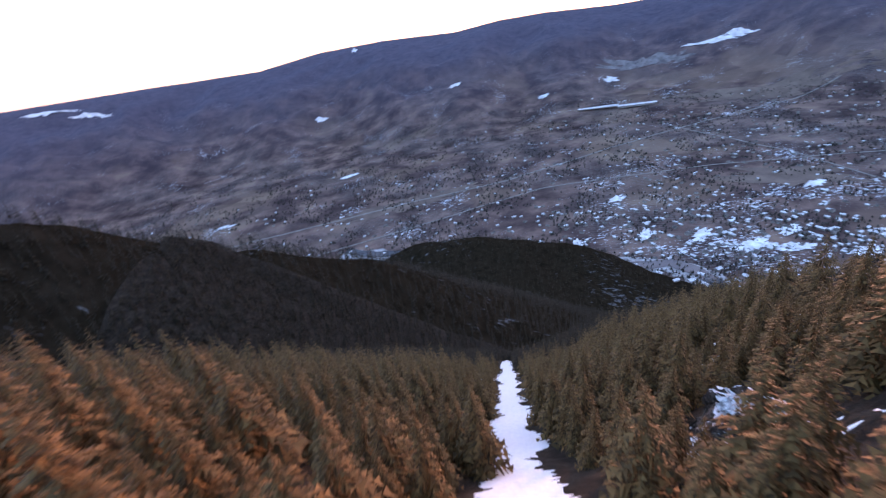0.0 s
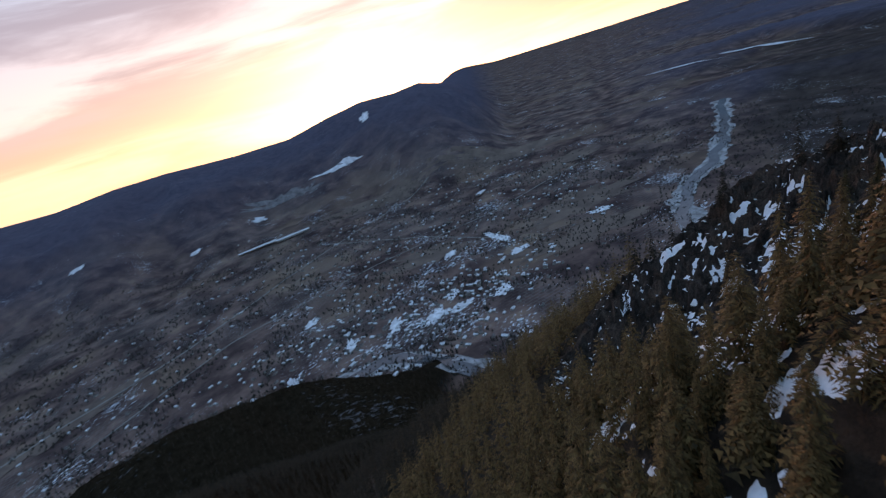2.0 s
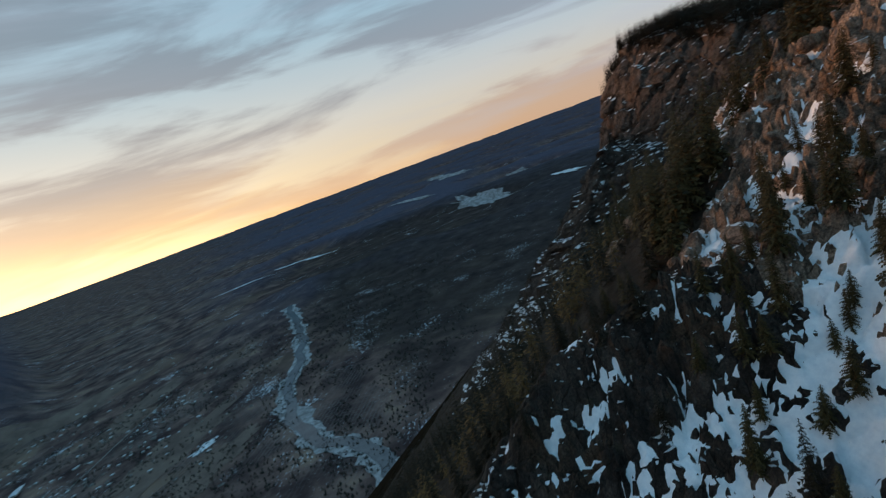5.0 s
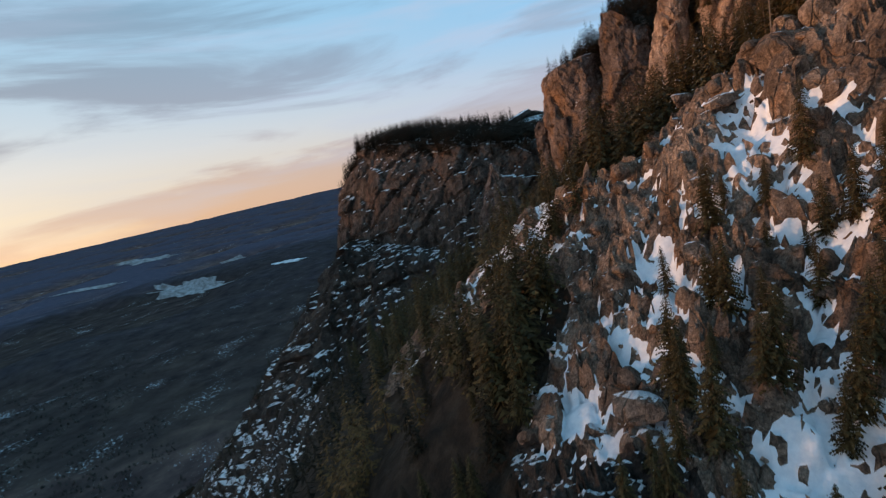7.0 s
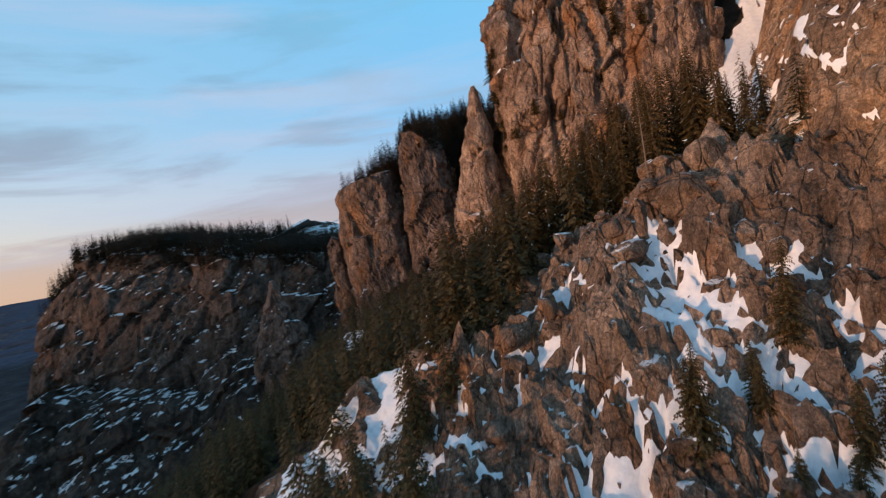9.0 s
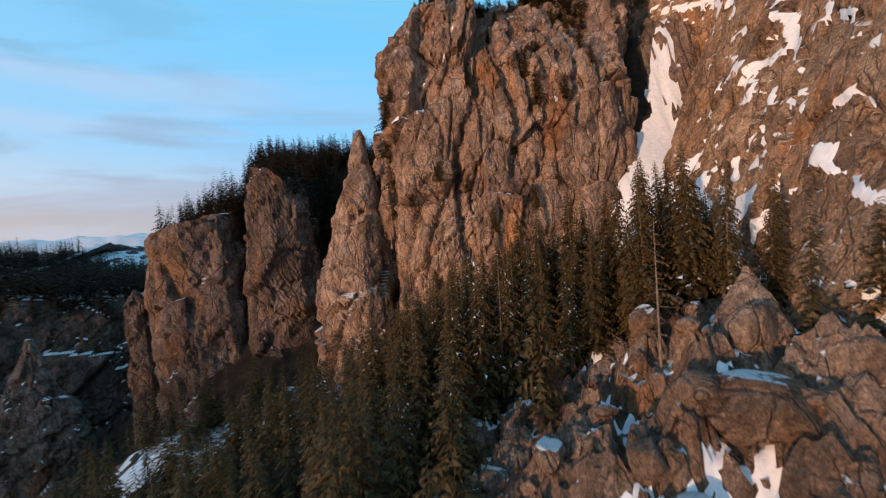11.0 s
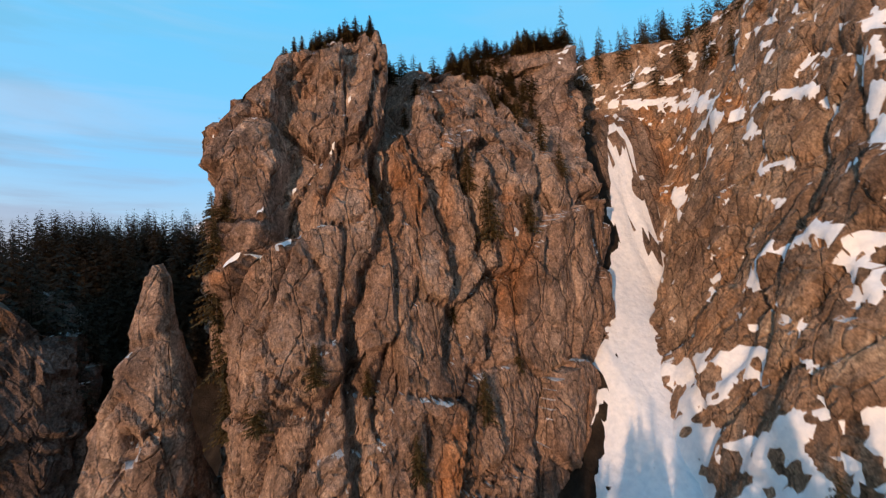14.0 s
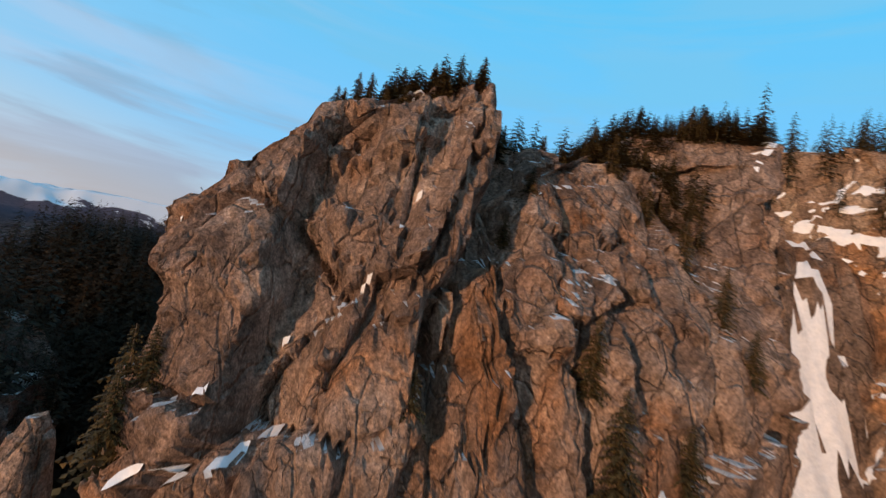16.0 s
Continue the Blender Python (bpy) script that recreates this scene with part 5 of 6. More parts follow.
def plant_forests():
    # slope forest below the shoulder
    x, y, rs = scatter(-230, 330, -20, 415, 4.1, 3)
    r = rocky(x, y)
    gully = bell(x, 0.11 * y, 4.5 + 0.006 * y + 3 * (y < 30)) * (y < 300)
    glade = np.ones(len(x), bool)
    for gx, gy, gr in ((42, 60, 4), (49, 74, 4), (66, 66, 5), (54, 55, 4), (26, 31, 9), (46, 40, 3), (20, 22, 3.5), (34, 22, 4), (60, 84, 4), (78, 74, 5)):
        glade &= np.hypot(x - gx, y - gy) > gr
    ok = (rs.rand(len(x)) > r * np.where(y > 52, 0.85, 1.25)) & (gully < 0.45) & glade & (shoulder(x, y) < 3) & ~((x < -60) & (y > 215)) & ~(near_route(x, y, 9.0) & (y < 24)) & ~((x > 84) & (x < 240) & (y < np.where(x < 130, 58, 44 - 0.3 * (x - 124)))) & (rs.rand(len(x)) > 0.12)
    ok &= ~((x > 128) & (y < 120) & (rs.rand(len(x)) < 0.5))
    x, y = x[ok], y[ok]
    z = relief(x, y)
    h = rs.uniform(7, 16, len(x)) * (1 - 0.35 * rocky(x, y)) * (1 + 0.25 * fbm(x / 25, y / 25, octaves=2, seed=36))
    close = (y < 175) & (x > -110) & (x < 180)
    closest = close & (y < 105) & (x > -70) & (x < 150)
    rib = closest & (x > 84)
    # rib firs get the darker needles in place of shade
    forest("rib_forest", np.stack([x, y, z, h * 0.85], -1)[rib & (rs.rand(len(x)) > 0.35)], 80, 2, DUSKY, "firs on the snowy rock rib, shade put into their needle colour", 41)
    closest = closest & ~rib
    fx, fy, fr = scatter(-42, 84, 12, 104, 5.2, 33)
    thick = np.ones(len(fx), bool)
    for gx, gy, gr in ((42, 60, 4), (49, 74, 4), (66, 66, 5), (26, 31, 11), (34, 22, 5)):
        thick &= np.hypot(fx - gx, fy - gy) > gr
    thick &= (bell(fx, 0.11 * fy, 5 + 3 * (fy < 30)) < 0.4) & ~(near_route(fx, fy, 9.0) & (fy < 24)) & (shoulder(fx, fy) < 3) & (rocky(fx, fy) < 0.4)
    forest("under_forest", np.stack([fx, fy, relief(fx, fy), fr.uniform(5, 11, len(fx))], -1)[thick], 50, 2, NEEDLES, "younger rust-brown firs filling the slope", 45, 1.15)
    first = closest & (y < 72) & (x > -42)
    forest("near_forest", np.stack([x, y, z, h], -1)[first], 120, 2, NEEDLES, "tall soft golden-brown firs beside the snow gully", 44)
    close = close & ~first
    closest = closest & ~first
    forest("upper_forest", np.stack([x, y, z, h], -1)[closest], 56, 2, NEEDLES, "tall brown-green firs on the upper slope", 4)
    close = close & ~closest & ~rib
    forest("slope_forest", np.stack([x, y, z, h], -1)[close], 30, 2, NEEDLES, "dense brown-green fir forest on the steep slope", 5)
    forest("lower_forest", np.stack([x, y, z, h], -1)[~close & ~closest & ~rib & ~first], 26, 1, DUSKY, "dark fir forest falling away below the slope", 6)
    # spur and foothill beyond
    x, y, rs = scatter(-560, 420, 40, 900, 7.9, 4)
    ok = ~((x > -230) & (y < 412)) | ((x < -60) & (x > -230) & (y > 215))
    x, y = x[ok], y[ok]
    more_x, more_y, _ = scatter(-235, -58, 213, 416, 5.0, 34)
    x, y = np.concatenate([x, more_x]), np.concatenate([y, more_y])
    z = far_land(x, y)
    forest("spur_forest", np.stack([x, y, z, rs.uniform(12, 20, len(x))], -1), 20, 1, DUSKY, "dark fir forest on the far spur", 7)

    x, y, rs = scatter(-560, 900, 900, 1500, 13.0, 14)
    z = far_land(x, y)
    ok = z > VALLEY + 45
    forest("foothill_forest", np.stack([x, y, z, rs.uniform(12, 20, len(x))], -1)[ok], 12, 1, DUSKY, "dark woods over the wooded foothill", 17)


plant_forests()


from mathutils.bvhtree import BVHTree

TREES_OF = {key: BVHTree.FromPolygons([v.co for v in ob.data.vertices], [p.vertices for p in ob.data.polygons]) for key, ob in FACES.items()}


def drop(x, y, keys, above=120.0, bare=False):
    """Height of the highest rock of the named masses, or of the ground, under a place."""
    best = -200.0 if bare else ground_z(x, y)
    for key in keys:
        hit = TREES_OF[key].ray_cast(Vector((x, y, above)), Vector((0, 0, -1)))
        if hit[0] is not None:
            best = max(best, hit[0].z)
    return best


def plant_bench():
    """Firs one by one on the bench below the face and over the rock slope."""
    rnd = random.Random(12)
    count, rest = 0, []
    x, y, rs = scatter(86, 240, -70, 62, 2.9, 9)
    for px, py in zip(x, y):
        if px < 124:
            bench = -38 < py < 1 - 0.25 * (px - 100) and px > 92 - 0.3 * (py + 10)
        else:
            bench = py < 46 - 0.30 * (px - 124)
        if not bench or (near_route(px, py, 5.0) and py > 22) or (py < -40 and px < 150) or (py < -66):
            continue
        if rnd.random() < 0.16 + 0.6 * float(rocky(np.array([px]), np.array([py]))[0]):
            continue
        z = drop(px, py, ("rock_spire", "rock_tower", "rock_buttress")) - 0.3
        if z > 2 and px > 100:
            continue
        if px > 138 and (rnd.random() < 0.4 or (abs(py - 14) < 5 and rnd.random() < 0.7)):
            continue
        kind = rnd.choice((0, 1, 2, 3, 1, 0, 7))
        tall = rnd.uniform(9.5, 17) if px < 138 else rnd.uniform(8, 15)
        if py < 0.955 * px - 117.6:          # the lane swept by snow slides holds only low growth
            tall = min(tall, -8.5 + 0.205 * px + 0.446 * py - z)
            if tall < 3 or (px < 103 and py < -24):
                continue
        if px < 136 and py > -36 and count < 112:
            near_tree(kind, px, py, z, tall / HEIGHTS[kind], rnd.uniform(0, 360), label="tall dark brown-green fir in the strip below the cliff", group="firs below the cliff")
            count += 1
        else:
            rest.append((px, py, z, tall))
    forest("bench_forest", rest, 84, 2, FIR, "brown-green firs running down beside the cliff", 15)
    x, y, rs = scatter(84, 140, 2, 62, 4.8, 10)
    for px, py in zip(x, y):
        if near_route(px, py, 6.0) or (px < 108 and py < 16) or (103 < px < 127 and py < 25 and rnd.random() < 0.85) or rnd.random() < 0.36 + 0.3 * float(bell(px, 108, 7)) * float(bell(py, 8, 9)):
            continue
        near_tree(rnd.choice((4, 2, 0, 4, 5)), px, py, ground_z(px, py) - 0.3, rnd.uniform(0.5, 0.88), rnd.uniform(0, 360))


plant_bench()


def plant_scree():
    """Golden firs standing in the snow low on the scree."""
    rnd = random.Random(57)
    x, y, _ = scatter(86, 112, 22, 54, 4.2, 58)
    for px, py in zip(x, y):
        if rnd.random() < 0.42:
            continue
        near_tree(rnd.choice((4, 2, 0, 5)), px, py, ground_z(px, py) - 0.3, rnd.uniform(0.55, 0.9), rnd.uniform(0, 360), label="golden-brown fir standing in the snow of the scree")


plant_scree()


def plant_tops():
    rnd = random.Random(31)
    # low wind-shorn firs along the rim of the main face
    for i in range(60):
        x = 76 + 58 * (i + rnd.random()) / 60
        edge = -60 if x > 117 else -67.2
        y = edge - rnd.uniform(0.3, 9) - (4 if x < 90 else 0)
        near_tree(rnd.choice((5, 6, 6, 6)), x, y, drop(x, y, ("main",), bare=True) - 0.3, rnd.uniform(0.45, 0.8), rnd.uniform(0, 360), label="low wind-shorn fir on the cliff top", group="firs on the cliff top")
    for i in range(16):
        x = 118 + 13.5 * (i + rnd.random()) / 16
        y = -60.0 - rnd.uniform(0, 3.5)
        near_tree(rnd.choice((5, 6, 6)), x, y, drop(x, y, ("main",), bare=True) - 0.3, rnd.uniform(0.38, 0.62), rnd.uniform(0, 360), label="bushy low fir on the summit block", group="firs on the cliff top")
    rs = np.random.RandomState(5)
    spots = []
    for _ in range(640):
        x = rs.uniform(72, 133)
        y = (-61 if x > 117 else -68.0) - rs.uniform(0.5, 16) - (4 if x < 90 else 0)
        spots.append((x, y, drop(x, y, ("main",), bare=True) - 0.3, rs.uniform(2.2, 4.6)))
    forest("rim_forest", spots, 44, 2, FIR, "thick low brown firs behind the cliff's rim", 43, 1.7)
    spots = []
    for _ in range(6000):
        x, y = rs.uniform(245, 410), rs.uniform(-215, -85)
        z = drop(x, y, ("mesa_cliff",), bare=True)
        if z > mesa_top(x, y) - 7:
            spots.append((x, y, z - 0.5, rs.uniform(7, 13.5)))
    far = []
    for _ in range(1500):
        x, y = rs.uniform(240, 430), rs.uniform(-125, 60)
        z = drop(x, y, ("mesa_shelf", "mesa_cliff"), bare=True)
        if -190 < z < -30 and bumps(np.array([x / 22]), np.array([y / 22]), np.array([0.0]), 97)[0] > -0.25:
            far.append((x, y, z - 0.6, rs.uniform(4.5, 9)))
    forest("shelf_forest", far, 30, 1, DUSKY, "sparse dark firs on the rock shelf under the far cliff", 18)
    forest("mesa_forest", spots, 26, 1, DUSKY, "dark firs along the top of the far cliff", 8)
    spots = []
    for _ in range(1000):
        x, y = rs.uniform(138, 200), rs.uniform(-150, -84)
        z = drop(x, y, ("rock_tower", "rock_buttress"))
        if z > 1:
            spots.append((x, y, z - 0.4, rs.uniform(8, 13)))
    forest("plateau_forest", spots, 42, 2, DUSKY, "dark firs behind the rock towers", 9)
    spots = []
    for _ in range(420):
        x, y = rs.uniform(40, 84), rs.uniform(-95, -30)
        z = drop(x, y, ("west", "main"), bare=True)
        if z > 54:
            spots.append((x, y, z - 0.4, rs.uniform(5, 9)))
    forest("summit_forest", spots, 44, 2, FIR, "snow-dusted firs along the top of the rock wall", 10)


plant_tops()


# ---------------------------------------------------------------- boulders of the broken slope
def boulder_mesh(seed, stretch):
    """An angular boulder with flat facets and worn edges."""
    rs = np.random.RandomState(seed)
    bm = bmesh.new()
    bmesh.ops.create_icosphere(bm, subdivisions=3, radius=1.0)
    planes = rs.normal(size=(9, 3))
    planes /= np.linalg.norm(planes, axis=1)[:, None]
    cuts = rs.uniform(0.55, 0.9, 9)
    for v in bm.verts:
        p = np.array(v.co)
        for n, c in zip(planes, cuts):
            over = p @ n - c
            if over > 0:
                p = p - n * over * 0.92
        p = p * (1 + 0.05 * float(bumps(np.array([p[0] * 2.5]), np.array([p[1] * 2.5]), np.array([p[2] * 2.5]), seed)[0]))
        v.co = Vector(p * np.array(stretch))
    me = bpy.data.meshes.new("boulder")
    bm.to_mesh(me)
    bm.free()
    me.materials.append(SCREE)
    return me


BOULDERS = [boulder_mesh(100 + i, s) for i, s in enumerate([(1, .8, .7), (1.2, .8, .6), (.9, .9, .9), (1.3, .7, .8), (.8, 1.1, .6), (1, .6, .9)])]


def boulder(kind, x, y, z, size, turn, tilt=(0, 0), label="angular brown boulder on the snowy scree"):
    ob = new("boulder", BOULDERS[kind])
    ob.matrix_world = pose(x, y, z, tilt[0], tilt[1], turn) @ Matrix.Scale(size, 4)
    return tagged(ob, label, "rock", "boulders on the slope")


def strew_boulders():
    rnd = random.Random(77)
    x, y, rs = scatter(86, 134, -10, 66, 3.6, 23)
    n = 0
    for px, py in zip(x, y):
        r = float(rocky(np.array([px]), np.array([py]))[0])
        if r < 0.35 or py > 46 or rnd.random() < 0.35 or n > 210:
            continue
        s = rnd.choice((0.5, 0.7, 0.9, 1.1, 1.5, 2.0)) * rnd.uniform(0.8, 1.2)
        boulder(rnd.randrange(6), px, py, ground_z(px, py) + 0.15 * s, s, rnd.uniform(0, 360), (rnd.uniform(-35, 35), rnd.uniform(-35, 35)))
        n += 1
    boulder(1, 106.5, 6.5, -9.5, 4.6, 20, (10, -18), "huge smooth brown boulder on the ridge of the scree")
    boulder(0, 104.5, 9.5, -13.5, 3.6, 120, (-20, 10), "big blocky boulder with snow behind it")
    boulder(3, 112.0, 12.0, -18.5, 3.2, 70, (15, 5), "big fractured boulder on the scree")
    boulder(1, 114.0, 43.0, -40.5, 3.0, 10, (5, 5), "dark squared boulder capped with snow")


strew_boulders()


def face_point(x, z, start=-20.0, key="main"):
    hit = TREES_OF[key].ray_cast(Vector((x, start, z)), Vector((0, -1, 0)))
    return hit[0]


# ---------------------------------------------------------------- scrub on the face
def face_scrub():
    rnd = random.Random(91)
    for x, z, k, s in ((114, 41, 5, .8), (108, 33, 5, .9), (106.5, 27, 5, 1.1), (101, 28, 6, 1.0), (97.5, 42, 5, .9), (96, 38, 5, 1.0), (94.5, 35, 5, .8), (112, 46, 6, .9), (99, 47, 6, .9), (119.5, 30, 6, .7),
                       (135.5, 20, 5, 1.5), (135, 14, 5, 1.4), (134.8, 8, 5, 1.3), (135.2, 25, 5, 1.3), (126, 14, 6, .9), (134, 30, 6, .9), (135, 27, 5, .8), (131.5, 10, 6, .9), (111, 18, 6, .6), (109, 8, 5, .8), (117, 4, 5, .9), (128, -6, 5, 1.0), (104, 12, 6, .7), (121, 12, 6, .6)):
        p = face_point(x, z)
        if p is not None:
            near_tree(k, p.x, p.y + 0.3, p.z - 1.4, s * rnd.uniform(0.75, 1.15), rnd.uniform(0, 360), label="small dark fir clinging to the cliff face", group="firs on the cliff face")


face_scrub()


# ---------------------------------------------------------------- valley: river, lakes, roads, houses, copses
def plain(x, y, lift=0.0):
    """A place of the plain, drawn in towards the horizon as the ground is."""
    x, y = np.asarray(x, float), np.asarray(y, float)
    d = np.hypot(x - CENTRE[0], y - CENTRE[1])
    k = drawn_in(d) / d
    z = whole_land(x, y)[0] + lift
    return np.stack([CENTRE[0] + (x - CENTRE[0]) * k, CENTRE[1] + (y - CENTRE[1]) * k, z * k], -1), k


def band(name, points, width, lift, mat, label, category, wander=0.0, seed=0, ragged=0.0):
    """A strip of water or gravel along a line over the plain."""
    p = np.array(points, float)
    s = np.concatenate([[0], np.cumsum(np.hypot(*np.diff(p, axis=0).T))])
    u = np.arange(0, s[-1], max(12.0, width * 0.35))
    x, y = np.interp(u, s, p[:, 0]), np.interp(u, s, p[:, 1])
    for _ in range(6):
        x[1:-1], y[1:-1] = (x[:-2] + 2 * x[1:-1] + x[2:]) / 4, (y[:-2] + 2 * y[1:-1] + y[2:]) / 4
    x, y = x + wander * bumps(u / 260, 0 * u, 0 * u, seed), y + wander * bumps(u / 260, 0 * u + 9, 0 * u, seed)
    tx, ty = np.gradient(x), np.gradient(y)
    ln = np.hypot(tx, ty)
    nx, ny = -ty / ln, tx / ln
    rows = []
    for k in (-1, -0.4, 0.4, 1):
        w = width * 0.5 * k * (1 + ragged * bumps(u / 70, 0 * u + 3 * k, 0 * u, seed + 1))
        rows.append(plain(x + nx * w, y + ny * w, lift)[0])
    V = np.concatenate(rows)
    ob = mesh_object(name, V, grid_faces(len(u), 4), mat, smooth=True)
    return tagged(ob, label, category, kind="structure")


def flat_material(name, low, high, scale, rough=0.9, spec=0.2):
    m, t, b = material(name)
    p, _ = place_of(t)
    t.links.new(ramp(t, noise_tex(t, p, scale, 6, 0.65), [(0.35, low), (0.65, high)]), b.inputs["Base Color"])
    b.inputs["Roughness"].default_value, b.inputs["Specular IOR Level"].default_value = rough, spec
    return m


WATER = flat_material("river_water", (0.05, 0.06, 0.07), (0.09, 0.10, 0.11), 0.02, 0.12, 0.5)
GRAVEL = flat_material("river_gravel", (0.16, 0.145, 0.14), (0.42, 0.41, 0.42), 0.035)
ASPHALT = flat_material("valley_road", (0.16, 0.14, 0.13), (0.26, 0.23, 0.21), 0.02)
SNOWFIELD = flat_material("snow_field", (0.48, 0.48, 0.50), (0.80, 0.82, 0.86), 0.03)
ROOF_PALE = flat_material("pale_roof", (0.45, 0.45, 0.47), (0.72, 0.73, 0.76), 0.05)
ROOF_DARK = flat_material("dark_roof", (0.07, 0.06, 0.06), (0.20, 0.17, 0.16), 0.05)
HOUSE_WALL = flat_material("house_wall", (0.20, 0.17, 0.15), (0.42, 0.38, 0.34), 0.05)

QUARRY = flat_material("quarry_rock", (0.10, 0.09, 0.095), (0.24, 0.22, 0.22), 0.03)
RIVER = [(4600, 1250), (3945, 1060), (3450, 980), (3040, 890), (2720, 965), (2480, 900), (2290, 842), (1962, 678), (1700, 430), (1400, 330), (1050, 560), (900, 1050), (860, 1290), (880, 1420), (815, 1520), (690, 1500), (560, 1590), (330, 1700), (0, 1860), (-500, 2150)]
band("river_gravel", RIVER, 112, 3.0, GRAVEL, "pale gravel bars along the river", "river bank", 30, 3, 0.8)
band("river", RIVER, 58, 5.0, WATER, "grey winding river in the valley", "river", 45, 4, 0.35)
for n, (line, w) in enumerate([([(-1500, 2480), (-94, 2683), (469, 2731), (1500, 3050), (3000, 3300)], 16), ([(-2200, 1900), (-300, 2250), (620, 2500), (1500, 2350), (2300, 2050), (3400, 1900)], 12), ([(1940, 1740), (1900, 2300), (1700, 3200)], 12)]):
    band("road", line, w, 3.0, ASPHALT, "thin grey road through the valley", "road", 12, 20 + n)


def field(name, x, y, long, wide, turn, mat, label, category, seed, lift=3.5):
    """A ragged patch of snow, field or still water on the plain."""
    n, rings = 72, 5
    a = np.linspace(0, 2 * np.pi, n, endpoint=False)
    edge = 1 + 0.5 * bumps(np.cos(a) * 1.6, np.sin(a) * 1.6, 0 * a, seed) + 0.5 * bumps(np.cos(a) * 4, np.sin(a) * 4, 0 * a, seed + 1)
    V = []
    for r in range(rings + 1):
        k = max(0.02, r / rings)
        px, py = np.cos(a) * edge * long * k, np.sin(a) * edge * wide * k
        c, s = math.cos(radians(turn)), math.sin(radians(turn))
        V.append(plain(x + px * c - py * s, y + px * s + py * c, lift)[0])
    ob = mesh_object(name, np.concatenate(V), grid_faces(n, rings + 1, wrap=True), mat, smooth=True)
    return tagged(ob, label, category, kind="structure")


PASTURE = flat_material("pasture", (0.115, 0.078, 0.066), (0.20, 0.138, 0.112), 0.01)
for n, (x, y, l, w, t) in enumerate([(2450, 1500, 420, 130, -25), (2030, 1230, 330, 110, -30), (1680, 2040, 260, 120, -40), (3700, 3000, 700, 220, -35), (2650, 3550, 500, 190, -30), (-200, 2650, 420, 90, 10), (3300, 2100, 400, 130, -10)]):
    field("pasture", x, y, l, w, t, PASTURE, "dull olive winter pasture", "field", 60 + n, 2.6)
for n, (x, y, l, w, t) in enumerate([(1940, 1740, 110, 30, 70), (843, 1739, 60, 26, 40), (562, 1761, 55, 24, 55), (1140, 1500, 70, 35, 20), (1250, 1440, 60, 28, 0), (1030, 1640, 60, 30, 40), (1423, 1330, 60, 28, 10),
                                     (1330, 1560, 55, 24, 30), (-1340, 2890, 60, 26, 20), (1800, 1500, 60, 30, -20), (2330, 1290, 60, 30, -40),
                                     (1700, 1900, 60, 30, 10), (900, 2150, 50, 24, 30), (-600, 3500, 70, 30, 20)]):
    field("snow_field", x, y, l, w, t, SNOWFIELD, "open field under thin bluish snow", "snow", 80 + n, 4.5)
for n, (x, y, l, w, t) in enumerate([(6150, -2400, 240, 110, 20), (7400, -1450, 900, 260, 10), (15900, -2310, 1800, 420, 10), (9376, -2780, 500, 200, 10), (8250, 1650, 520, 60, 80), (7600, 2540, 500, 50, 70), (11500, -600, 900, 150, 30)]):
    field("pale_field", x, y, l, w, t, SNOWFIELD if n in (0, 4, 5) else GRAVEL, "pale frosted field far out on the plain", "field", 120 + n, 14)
for n, (x, y, l, w) in enumerate([(36000, 33000, 5200, 700), (43000, 27000, 4200, 600), (40000, 17500, 5600, 500), (30000, 36500, 2600, 420)]):
    field("lake", x, y, l, w, -40 - n * 6, WATER, "narrow bright water near the horizon", "lake", 140 + n, 60)


def bearing(az, d):
    return CENTRE[0] + d * math.sin(radians(az)), CENTRE[1] + d * math.cos(radians(az))


for n, (az, d, l, w, t) in enumerate([(31.5, 5500, 210, 45, -30), (33.5, 5560, 120, 40, -30), (37.0, 6500, 160, 60, 50), (21.5, 5050, 70, 45, 0), (10.2, 7500, 200, 40, -10), (-3.4, 7300, 25, 160, 4), (-1.0, 7250, 20, 130, 2), (-6.5, 7000, 30, 110, 6),
                                      (1.5, 7300, 22, 120, -4), (-33, 6600, 200, 60, 20), (-36, 6900, 240, 60, 20), (-12, 5300, 60, 36, 10), (4, 5000, 50, 36, 0), (14, 4700, 50, 30, -10)]):
    x, y = bearing(az, d)
    field("snow_field", x, y, l, w, t, SNOWFIELD, "snowy clearing high on the wooded ridge", "snow", 160 + n, 12)
for n, (az, d, l, w, t) in enumerate([(23.5, 5350, 300, 110, -20), (27.0, 5300, 230, 90, -25)]):
    x, y = bearing(az, d)
    field("quarry", x, y, l, w, t, QUARRY, "bare grey quarry on the wooded hillside", "quarry", 190 + n, 8)


def place_on(x, y):
    p, k = plain(np.array([x]), np.array([y]))
    return p[0], float(k[0])


